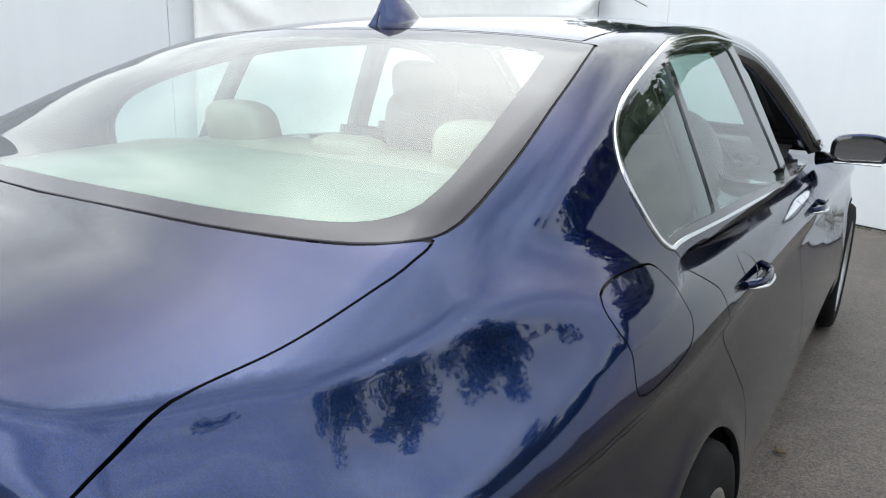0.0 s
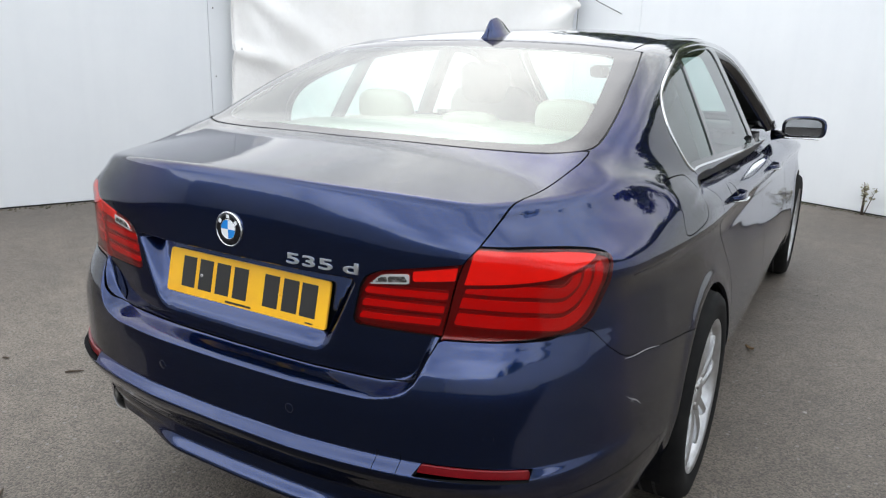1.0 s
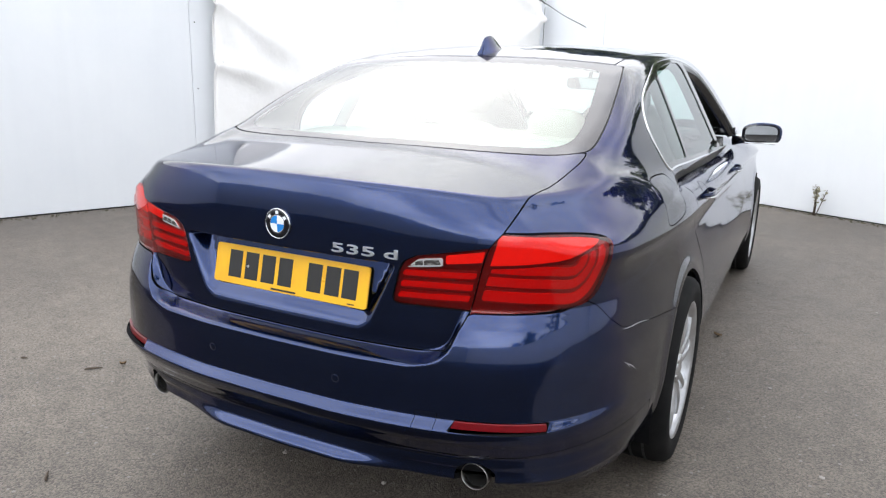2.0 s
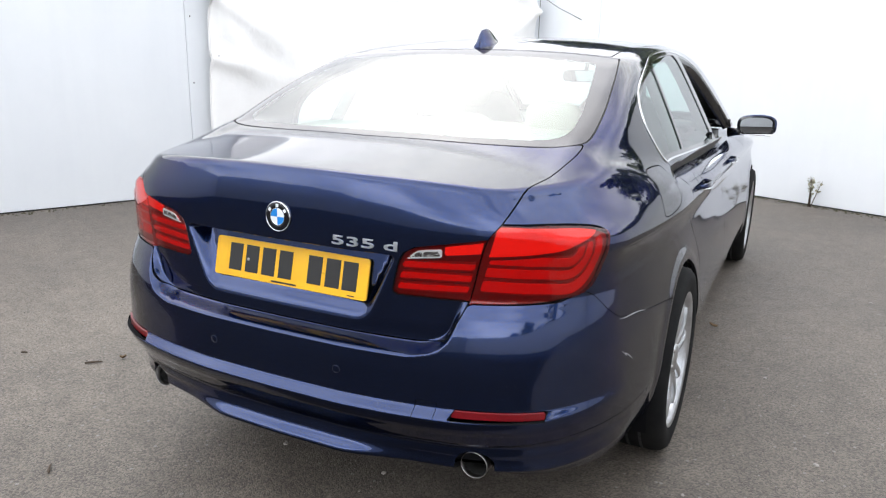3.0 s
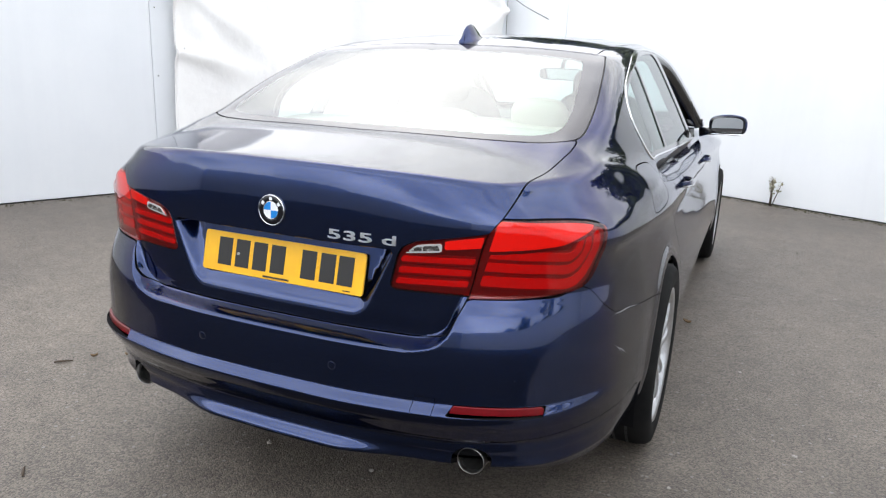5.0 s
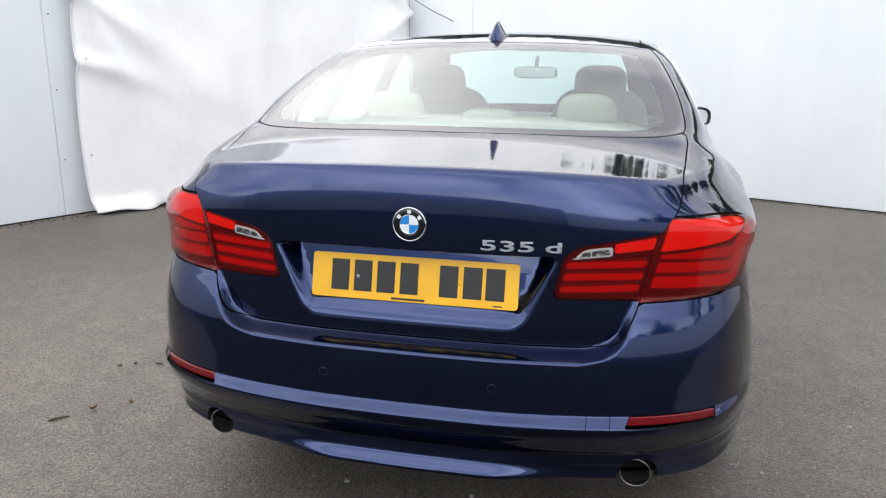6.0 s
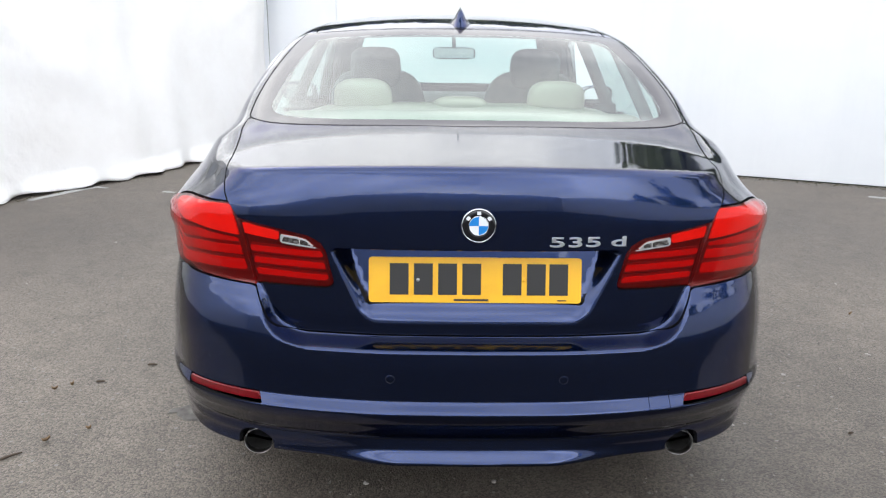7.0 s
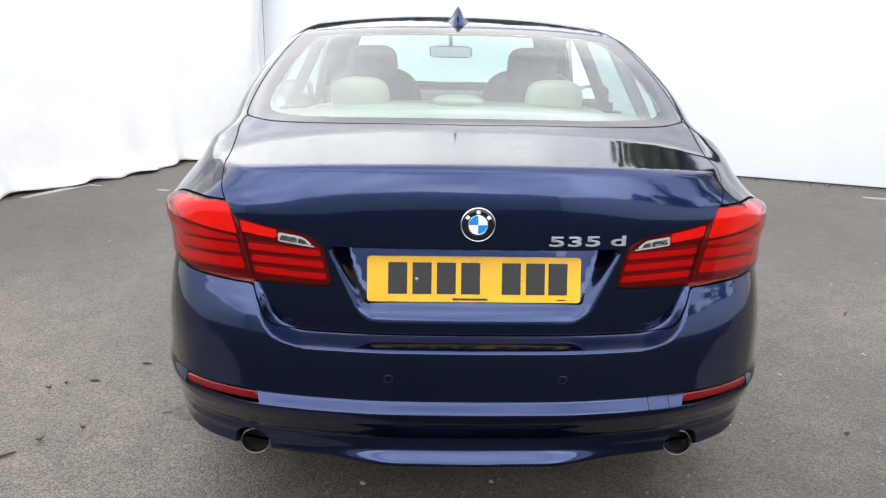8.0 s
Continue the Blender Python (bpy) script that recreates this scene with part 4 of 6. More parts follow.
for s, hand in ((1, "right"), (-1, "left")):
    side_f = lambda p: is_side(p, s)
    win_f = lambda p: both(WINDOWS(p[:, 1], p[:, 2]), side_f(p), 0.45 - np.abs(p[:, 0]))
    # bright strip round the windows, then the panes within it
    strip_f = lambda p: both(WINDOWS(p[:, 1], p[:, 2]) - 0.0068, side_f(p), 0.45 - np.abs(p[:, 0]))
    win, body = cut(body, strip_f, 0.0006)
    win, strip = cut(win, win_f, 0.0)
    # the strip splits at the shut lines of the doors
    for low, high in ((0.9, 2.185), (2.185, 3.3)):
        piece = keep(strip, both(low + 0.001 - (strip[0][:, 1] + 0.22 * (strip[0][:, 2] - 1.02)), (strip[0][:, 1] + 0.22 * (strip[0][:, 2] - 1.02)) - high + 0.001))
        panel("window_trim", shifted(piece, 0.0035), CHROME, CAR, "bright chrome strip round the side windows", 0.008)
    # leaning lines: the bar before the quarter pane and the post between the doors
    bar = lambda p: np.abs((p[:, 1] - (1.432 + 0.17 * (p[:, 2] - 1.20)))) - 0.016
    post = lambda p: np.abs((p[:, 1] - (2.185 - 0.22 * (p[:, 2] - 1.02)))) - 0.040
    rest_f = lambda p: both(WINDOWS(p[:, 1], p[:, 2]) + 0.014, -bar(p), -post(p))
    panes, frames = cut(win, rest_f, 0.0)
    panel("window_frame", frames, GLOSS_BLACK, CAR, "gloss black window frames and door post", 0.045)
    y_of = lambda p: p[:, 1] - (1.432 + 0.17 * (p[:, 2] - 1.20))
    quarter = keep(panes, y_of(panes[0]))
    rear_pane = keep(panes, both(-y_of(panes[0]), panes[0][:, 1] - (2.185 - 0.22 * (panes[0][:, 2] - 1.02))))
    front_pane = keep(panes, (2.185 - 0.22 * (panes[0][:, 2] - 1.02)) - panes[0][:, 1])
    for nm, pn in (("quarter_pane", quarter), ("rear_door_pane", rear_pane)):
        panel(nm, shifted(pn, -0.004), GLASS, CAR, "tinted side glass", 0).visible_shadow = False
    if s < 0:
        panel("front_door_pane", shifted(front_pane, -0.004), GLASS, CAR, "tinted side glass", 0).visible_shadow = False

boot_x = lambda p: np.where(p[:, 1] > 0.238, boot_deck(p[:, 1]), boot_low(p[:, 2]))
boot_f = lambda p: smax(smax(np.abs(p[:, 0]) - boot_x(p), 0.6665 - p[:, 2], 0.03), (p[:, 1] - boot_front(np.abs(p[:, 0]))), 0.012)
boot, body = cut(body, boot_f, 0.0019)
# tail lamps in the wings
lamps = {}
for s in (1, -1):
    lamp_f = lambda p: both(OUTER_LAMP(lamp_u(p), p[:, 2]), is_side(p, s), p[:, 1] - 0.6)
    lamps[s], body = cut(body, lamp_f, 0.0022)
inner_lamps = {}
for s in (1, -1):
    in_f = lambda p: both(INNER_LAMP(lamp_u(p), p[:, 2]), is_side(p, s), p[:, 1] - 0.3)
    inner_lamps[s], boot = cut(boot, in_f, 0.0018)
boot_lid = panel("boot_lid", boot, PAINT, CAR, "blue boot lid with a sharp tail edge and a plate recess", 0.02)


def light_unit(m, name, bright, orange=None, white=None):
    """A lamp: dark housing, bright bars a little behind the lens, and the red lens."""
    housing = panel(name, shifted(m, -0.012), LAMP_DARK, CAR, "red tail lamp with bright horizontal bars", 0.006)
    for f, mat, nm, lab in ((orange, LAMP_ORANGE, "indicator", "orange-red upper field"), (white, LAMP_CLEAR, "reversing_light", "clear reversing light")):
        if f is not None:
            piece = keep(m, f(m[0]))
            panel(nm, shifted(piece, -0.003 if mat is LAMP_ORANGE else 0.0012), mat, housing, lab, 0.006)
            if mat is LAMP_CLEAR:
                for a, b in ((0.440, 0.474), (0.476, 0.524)):
                    bowl = keep(piece, both(f(piece[0]) + 0.0042, a - lamp_u(piece[0]), lamp_u(piece[0]) - b))
                    panel("reflector_bowl", shifted(bowl, 0.0018), BULB, housing, "", 0)
    for low, high, f in bright:
        # wider mid-red layer paints a soft glow round each bar
        piece = keep(m, f(m[0], low - 0.0055, high + 0.0055))
        panel("bar_glow", shifted(piece, -0.008), LAMP_MID, housing, "", 0.003)
        piece = keep(m, f(m[0], low, high))
        panel("light_bar", shifted(piece, -0.005), LAMP_RED, housing, "", 0.006)
    panel("lens", m, LENS, housing, "glossy clear red lens", 0.016).visible_shadow = False
    return housing


def outer_r(p):
    u, z = lamp_u(p), p[:, 2]
    return np.where(u < 0.92, 0.935 - z + 0.03 * (0.92 - u), np.hypot(u - 0.92, z - 0.935))


outer_edge = lambda p: both(OUTER_LAMP(lamp_u(p), p[:, 2]) + 0.012, 0.634 + 0.335 * (p[:, 2] - 0.784) - lamp_u(p))
split_line = curve((0.60, 0.894), (0.63, 0.896), (0.86, 0.911), (0.98, 0.935), (1.05, 0.956), (1.1, 0.975))
split_z = lambda p: split_line(lamp_u(p))
bar_f = lambda p, a, b: both(a - outer_r(p), outer_r(p) - b, outer_edge(p), p[:, 2] - split_z(p) + 0.010)
for s in (1, -1):
    lp, ln, lt = lamps[s]
    proud = 0.010 * step(0.83, 0.92, lamp_u(lp)) * (1 - step(0.918, 0.946, lp[:, 2] - 0.12 * (lamp_u(lp) - 0.95))) * step(0.782, 0.80, lp[:, 2])
    lamps[s] = lp + ln * proud[:, None], ln, lt
    light_unit(lamps[s], "tail_lamp", ((0.040, 0.062, bar_f), (0.072, 0.094, bar_f), (0.106, 0.132, bar_f)), lambda p: both(split_z(p) - p[:, 2], OUTER_LAMP(lamp_u(p), p[:, 2]) + 0.006, 0.628 + 0.335 * (p[:, 2] - 0.784) - lamp_u(p)))
    edge_in = lambda p: both(INNER_LAMP(lamp_u(p), p[:, 2]) + 0.012, lamp_u(p) - (0.603 + 0.30 * (p[:, 2] - 0.79)))
    line_z = lambda p: p[:, 2] - 0.03 * (lamp_u(p) - 0.4)
    in_bar = lambda p, a, b: both(a - line_z(p), line_z(p) - b, edge_in(p))
    white_f = lambda p: both(np.abs(p[:, 2] - (0.893 + 0.10 * (lamp_u(p) - 0.46))) - 0.0105, np.abs(lamp_u(p) - 0.474) - 0.056, edge_in(p) - 0.004, 0.446 + 1.4 * (p[:, 2] - 0.893) - lamp_u(p))
    light_unit(inner_lamps[s], "boot_lamp", ((0.799, 0.813, in_bar), (0.827, 0.842, in_bar), (0.856, 0.870, in_bar)),
               lambda p: both(0.887 + 0.10 * (lamp_u(p) - 0.46) - p[:, 2], edge_in(p) - 0.005, 0.537 - lamp_u(p)), white_f)

# bumpers
bump_f = lambda p: both(p[:, 2] - bumper_top(p[:, 1]), p[:, 1] - 1.2)
bumper, body = cut(body, bump_f, 0.0014)
for s in (1, -1):
    refl_f = lambda p: both(np.abs(p[:, 2] - (0.506 - 0.02 * (np.abs(p[:, 0]) - 0.53))) - 0.011 - 0.0 * p[:, 0], 0.53 + 0.5 * (p[:, 2] - 0.506) - np.abs(p[:, 0]), np.abs(p[:, 0]) - 0.738, is_side(p, s), p[:, 1] - 0.4)
    piece, bumper = cut(bumper, refl_f, 0.0015)
    upright = np.stack([piece[0][:, 0], rear_face(piece[0][:, 0], np.full(len(piece[0]), 0.512)) - 0.004, piece[0][:, 2]], 1)
    flat = piece[1] * np.array([1, 1, 0])
    piece = (upright, flat / np.linalg.norm(flat, axis=1, keepdims=True), piece[2])
    panel("reflector", piece, REFLECTOR, CAR, "slim red bumper reflector", 0.006)
tow_f = lambda p: both(np.abs(p[:, 0] - 0.462) - 0.027, np.abs(p[:, 2] - 0.508) - 0.021, p[:, 1] - 0.4)
piece, bumper = cut(bumper, tow_f, 0.0007)
panel("towing_cover", piece, PAINT, CAR, "small blue cover over the towing eye", 0.008)
val_f = lambda p: both(p[:, 2] - 0.390 - 0.03 * step(0.5, 0.8, np.abs(p[:, 0])), p[:, 1] - 0.62)
valance, bumper = cut(bumper, val_f, 0.0012)
# openings for the exhaust pipes
pipe_f = lambda p: both(np.minimum(np.hypot(np.abs(p[:, 0]) - 0.566, (p[:, 2] - 0.334) * 1.05) - 0.050, smax(np.abs(np.abs(p[:, 0]) - 0.566) - 0.050, p[:, 2] - 0.330, 0.01)), p[:, 1] - 0.4)
valance = keep(valance, -pipe_f(valance[0]))
rear_bumper = panel("rear_bumper", bumper, PAINT, CAR, "blue rear bumper with a scuffed corner", 0.02)
panel("lower_valance", valance, PAINT, rear_bumper, "dark blue lower valance", 0.015)

# front lamps, grille and bumper
for s in (1, -1):
    head_f = lambda p: both(outline([(0.30, 0.62), (0.36, 0.72), (0.62, 0.77), (0.86, 0.80), (0.88, 0.74), (0.70, 0.66), (0.50, 0.60)])(np.abs(p[:, 0]), p[:, 2]), is_side(p, s), 4.2 - p[:, 1])
    piece, body = cut(body, head_f, 0.002)
    panel("headlamp", piece, HEAD, CAR, "clear headlamp", 0.01)
    grille_f = lambda p: both(outline([(0.03, 0.56), (0.03, 0.75), (0.26, 0.74), (0.29, 0.66), (0.24, 0.56)])(np.abs(p[:, 0]), p[:, 2]), is_side(p, s), 4.4 - p[:, 1])
    piece, body = cut(body, grille_f, 0.001)
    panel("grille", shifted(piece, -0.01), GLOSS_BLACK, CAR, "dark radiator grille", 0.01)
bonnet_f = lambda p: both(BONNET(p[:, 0], p[:, 1]), 0.70 - p[:, 2])
bonnet, body = cut(body, bonnet_f, 0.002)
panel("bonnet", bonnet, PAINT, CAR, "", 0.015)
fb_f = lambda p: both(p[:, 2] - 0.58, 4.34 - p[:, 1])
piece, body = cut(body, fb_f, 0.0015)
panel("front_bumper", piece, PAINT, CAR, "", 0.015)

# roof with its raised glass panel
roof_f = lambda p: both(ROOF(p[:, 0], p[:, 1]), 1.25 - p[:, 2])
roof, body = cut(body, roof_f, 0.003)
sun_f = lambda p: SUNROOF(p[:, 0], p[:, 1])
hatch, roof = cut(roof, sun_f, 0.003)
roof_panel = panel("roof_panel", roof, PAINT, CAR, "blue roof between two ditch lines", 0.012)
panel("sunroof", hatch, GLOSS_BLACK, CAR, "dark glass sunroof", 0.012)

# doors and the filler flap
for s in (1, -1):
    for nm, f in (("rear_door", REAR_DOOR), ("front_door", FRONT_DOOR)):
        door_f = lambda p: both(f(p[:, 1], p[:, 2]), is_side(p, s), 0.45 - np.abs(p[:, 0]), p[:, 2] - 1.10)
        piece, body = cut(body, door_f, 0.002)
        doors[nm, s] = panel(nm, piece, PAINT, CAR, "glossy blue door", 0.02)
flap_f = lambda p: both(FLAP(p[:, 1], p[:, 2]), is_side(p, 1), 0.45 - np.abs(p[:, 0]))
piece, body = cut(body, flap_f, 0.0016)
panel("filler_flap", piece, PAINT, CAR, "rounded blue fuel filler flap", 0.012)
shell = panel("body_shell", body, PAINT, CAR, "blue wings, sills and roof pillars", 0.015)

# added black light-blocking shells behind shut lines, and the pale lining of the cabin
low = keep(inner_skin, both(inner_skin[0][:, 2] - 1.0, -1.0 * np.ones(len(inner_skin[0]))))
panel("inner_light_block", shifted(low, -0.024), INNER, CAR, "black inner shell added to block light behind the shut lines", 0)
deck = keep(inner_skin, both(1.0 - inner_skin[0][:, 2], inner_skin[0][:, 1] - boot_front(np.abs(inner_skin[0][:, 0])) - 0.04))
panel("boot_light_block", shifted(deck, -0.024), INNER, CAR, "", 0)
for src, nm in ((keep(body, both(1.06 - body[0][:, 2], 0.5 - body[0][:, 1], body[0][:, 1] - 3.5)), "pillar_lining"), (keep(whole, both(np.maximum(ROOF(whole[0][:, 0], whole[0][:, 1]), 1.25 - whole[0][:, 2]) - 0.004, -1 * np.ones(len(whole[0])))), "headlining")):
    panel(nm, shifted(src, -0.03), LINING, CAR, "dark cloth lining inside the cabin", 0)

# ---- wheels ----
def wheel(y, s):
    """One wheel at rest: tyre, rim with five pairs of spokes, disc and hub cap."""
    R = 0.335
    tyre_v, tyre_f = lathe([(-0.112, 0.243), (-0.118, 0.26), (-0.122, 0.287), (-0.116, 0.315), (-0.100, 0.329), (-0.07, R), (0.07, R), (0.100, 0.329), (0.116, 0.315), (0.122, 0.287), (0.118, 0.26), (0.112, 0.243)], 72)
    hub = Vector((0.810 * s, y, R))
    place = lambda vs: [(hub.x + s * v[0], hub.y + v[1], hub.z + v[2]) for v in vs]
    turned = lambda fs: fs if s > 0 else [f[::-1] for f in fs]
    ob = mesh_part("wheel", place(tyre_v), turned(tyre_f), TYRE, CAR, "black tyre on a silver multi-spoke alloy rim")
    # tread grooves
    for gx in (-0.045, 0.0, 0.045):
        v, f = lathe([(gx - 0.005, R + 0.0006), (gx + 0.005, R + 0.0006)], 48)
        mesh_part("tread_groove", place(v), turned(f), BLACK, ob)
    v, f = lathe([(-0.10, 0.225), (-0.105, 0.242), (-0.09, 0.232), (-0.02, 0.215), (0.075, 0.222), (0.092, 0.234), (0.104, 0.247), (0.111, 0.2495), (0.114, 0.245), (0.106, 0.235), (0.092, 0.224), (0.070, 0.217)], 72)
    rim_ob = mesh_part("rim", place(v), turned(f), ALLOY, ob, "silver alloy rim")
    bm = bmesh.new()
    for k in range(5):
        for side in (-1, 1):
            a = 2 * math.pi * k / 5 + 0.35
            rows = []
            for r, w, off, deep in ((0.035, 0.026, 0.016, 0.088), (0.08, 0.017, 0.021, 0.098), (0.15, 0.014, 0.036, 0.104), (0.20, 0.015, 0.052, 0.102), (0.234, 0.021, 0.063, 0.096)):
                row = []
                for dt, dd in ((-w, -0.028), (-w * 0.9, -0.006), (-w * 0.45, 0.0), (w * 0.45, 0.0), (w * 0.9, -0.006), (w, -0.028)):
                    tx = side * off + dt
                    row.append(bm.verts.new((deep + dd, r * math.cos(a) - tx * math.sin(a), r * math.sin(a) + tx * math.cos(a))))
                rows.append(row)
            for r0, r1 in zip(rows[:-1], rows[1:]):
                for q in range(5):
                    bm.faces.new((r0[q], r0[q + 1], r1[q + 1], r1[q]))
                bm.faces.new((r0[5], r0[0], r1[0], r1[5]))
    for v in bm.verts:
        v.co = Vector((hub.x + s * v.co.x, hub.y + v.co.y, hub.z + v.co.z))
    bmesh.ops.recalc_face_normals(bm, faces=bm.faces)
    part("spokes", bm, ALLOY, rim_ob, "", True)
    v, f = lathe([(0.06, 0.058), (0.088, 0.056), (0.098, 0.046), (0.100, 0.034), (0.099, 0.0005)], 32)
    mesh_part("hub_cap", place(v), turned(f), ALLOY, rim_ob)
    for k in range(5):
        a = 2 * math.pi * (k + 0.5) / 5 + 0.35
        v, f = lathe([(0.088, 0.009), (0.099, 0.009), (0.099, 0.0004)], 8)
        mesh_part("wheel_bolt", place([(x, yy + 0.046 * math.cos(a), zz + 0.046 * math.sin(a)) for x, yy, zz in v]), turned(f), STEEL, rim_ob)
    v, f = lathe([(0.0, 0.04), (0.0, 0.165), (0.022, 0.165), (0.022, 0.06), (0.05, 0.055), (0.05, 0.001)], 48)
    mesh_part("brake_disc", place(v), turned(f), BRAKE, ob)
    v, f = lathe([(-0.02, 0.05), (-0.02, 0.20)], 48)
    mesh_part("back_plate", place(v), turned(f), INNER, ob)
    return ob


for y in (1.10, 4.07):
    for s in (1, -1):
        wheel(y, s)
        # arch liner: an open half drum over the wheel
        verts, faces = [], []
        n = 28
        for i in range(n + 1):
            a = math.radians(-22 + 224 * i / n)
            for x in (0.45, 0.885):
                verts.append((s * x, y + 0.372 * math.cos(a), 0.335 + 0.372 * math.sin(a)))
        for i in range(n):
            faces.append((2 * i, 2 * i + 1, 2 * i + 3, 2 * i + 2))
        inner = [2 * i for i in range(n + 1)]
        faces.append(tuple(inner))
        mesh_part("arch_liner", verts, faces, INNER, CAR, "black wheel arch liner")

# floor pan closing the underside, set low to keep light from beneath
bm = bmesh.new()
box(bm, 0, 2.56, 0.205, 1.42, 4.1, 0.06, 0.02)
# unseen rear box, added to deepen the shade under the tail
box(bm, 0, 0.465, 0.208, 0.94, 0.33, 0.04, 0.015)
part("floor_pan_and_light_block", bm, INNER, CAR)

# ---- exhausts ----
for s in (1, -1):
    v, f = lathe([(0.26, 0.030), (0.10, 0.033), (0.008, 0.0355), (0.0, 0.0360), (-0.002, 0.0352), (-0.001, 0.0340), (0.02, 0.0330)], 40, "y")
    at = Vector((0.562 * s, 0.106, 0.332))
    lean = Matrix.Rotation(radians(-4), 3, 'X')
    put = lambda vs: [tuple(at + lean @ Vector((x * 1.06, y, z))) for x, y, z in vs]
    pipe = mesh_part("exhaust_pipe", put(v), f, STEEL, CAR, "round dull steel exhaust tip")
    v, f = lathe([(0.016, 0.0331), (0.25, 0.029), (0.25, 0.0004)], 32, "y")
    mesh_part("bore", put(v), f, SOOT, pipe, "sooty bore")

# ---- number plate, roundel, lettering ----
plate_low, plate_high = Vector((0, 0.0585, 0.745)), Vector((0, 0.083, 0.853))
up = (plate_high - plate_low).normalized()
out = Vector((0, -up.z, up.y))
plate_mid = (plate_low + plate_high) / 2
plate_turn = Matrix((( 1, 0, 0, plate_mid.x), (0, up.y, out.y, plate_mid.y), (0, up.z, out.z, plate_mid.z), (0, 0, 0, 1)))
bm = bmesh.new()
box(bm, 0, 0, -0.002, 0.52, 0.111, 0.006)
side_edges = [e for e in bm.edges if abs(e.verts[0].co.z - e.verts[1].co.z) > 0.004]
bmesh.ops.bevel(bm, geom=side_edges, offset=0.008, segments=3, profile=0.5, affect='EDGES')
bm.transform(plate_turn)
plate = part("number_plate", bm, PLATE, CAR, "yellow rear number plate with black bars")
for cx in (-0.186, -0.127, -0.068, -0.009, 0.090, 0.149, 0.204):
    bm = bmesh.new()
    box(bm, cx, 0.002, 0.0016, 0.046, 0.077, 0.0012, 0.0003, None, 1)
    bm.transform(plate_turn)
    part("plate_bar", bm, PLATE_INK, plate)
bm = bmesh.new()
box(bm, -0.01, -0.049, 0.0014, 0.085, 0.005, 0.0008)
bm.transform(plate_turn)
part("maker_strip", bm, PLATE_INK, plate)
bm = bmesh.new()
box(bm, 0.212, -0.049, 0.0014, 0.022, 0.003, 0.0008)
bm.transform(plate_turn)
part("maker_strip", bm, PLATE_INK, plate)
for cx in (-0.140, 0.118):
    v, f = lathe([(0.001, 0.005), (0.0035, 0.004), (0.004, 0.0005)], 14, "z")
    mesh_part("plate_screw", [plate_turn @ Vector((x + cx, y, z)) for x, y, z in v], f, PLATE if cx > 0 else STEEL, plate)

bn = skin_normal(0, where_skin(0, None, 0.946), 0.946)
ez = bn.normalized()
ex = Vector((1, 0, 0))
ey = ez.cross(ex).normalized()
badge_turn = Matrix(((ex.x, ey.x, ez.x, 0.002), (ex.y, ey.y, ez.y, where_skin(0, None, 0.946)), (ex.z, ey.z, ez.z, 0.946), (0, 0, 0, 1)))
v, f = lathe([(-0.006, 0.0412), (0.003, 0.0412), (0.0046, 0.0398), (0.0044, 0.0385), (0.0036, 0.0380)], 48, "z")
roundel = mesh_part("roundel", [badge_turn @ Vector(p) for p in v], f, CHROME, CAR, "round chrome-edged badge in black, blue and white")
v, f = lathe([(0.0036, 0.0381), (0.0046, 0.036), (0.0050, 0.0245), (0.0046, 0.0235)], 48, "z")
mesh_part("ring", [badge_turn @ Vector(p) for p in v], f, GLOSS_BLACK, roundel)
v, f = lathe([(0.0046, 0.0237), (0.0056, 0.0232), (0.0056, 0.0222), (0.0048, 0.0218)], 48, "z")
mesh_part("inner_ring", [badge_turn @ Vector(p) for p in v], f, CHROME, roundel)
for q in range(4):
    pts = [(0, 0, 0.0056)] + [(0.022 * math.cos(math.pi / 2 * (q + i / 10)), 0.022 * math.sin(math.pi / 2 * (q + i / 10)), 0.0050) for i in range(11)]
    mesh_part("quarter", [badge_turn @ Vector(p) for p in pts], [(0, i, i + 1) for i in range(1, 11)], BADGE_BLUE if q % 2 else BADGE_WHITE, roundel)
for a in (0.62, 1.57, 2.52):
    bm = bmesh.new()
    box(bm, 0, 0, 0, 0.009, 0.008, 0.0008)
    bm.transform(badge_turn @ Matrix.Translation((0.0303 * math.cos(a), 0.0303 * math.sin(a), 0.0052)) @ Matrix.Rotation(a - math.pi / 2, 4, 'Z'))
    part("ring_mark", bm, BADGE_WHITE, roundel)


def chrome_letters(text, x0, z0, height, starts):
    for ch, start in zip(text, starts):
        cu = bpy.data.curves.new("letter", 'FONT')
        cu.body, cu.size, cu.extrude, cu.bevel_depth, cu.offset = ch, height / 0.72, 0.0014, 0.0004, 0.0001
        tmp = bpy.data.objects.new("letter", cu)
        scene.collection.objects.link(tmp)
        me = bpy.data.meshes.new_from_object(tmp.evaluated_get(bpy.context.evaluated_depsgraph_get()))
        bpy.data.objects.remove(tmp)
        bpy.data.curves.remove(cu)
        me.materials.clear()
        me.materials.append(BADGE_CHROME)
        cx = x0 + start
        for v in me.vertices:
            wx, wz = cx + v.co.x * 2.45, z0 + v.co.y
            v.co = (wx, 0, wz)[0], where_line(wx, wz) - v.co.z - 0.001, wz
        me.update()
        ob = new("letter", me)
        ob.parent = CAR
        tagged(ob, "raised chrome character on the boot lid")


def where_line(x, z):
    return float(rear_face(np.array(x), np.array(z)))


BADGE_CHROME = material("satin_chrome_letters", (0.80, 0.81, 0.82), 0.34, 1.0)
chrome_letters("535d", 0.169, 0.8945, 0.0245, (0, 0.0435, 0.087, 0.149))

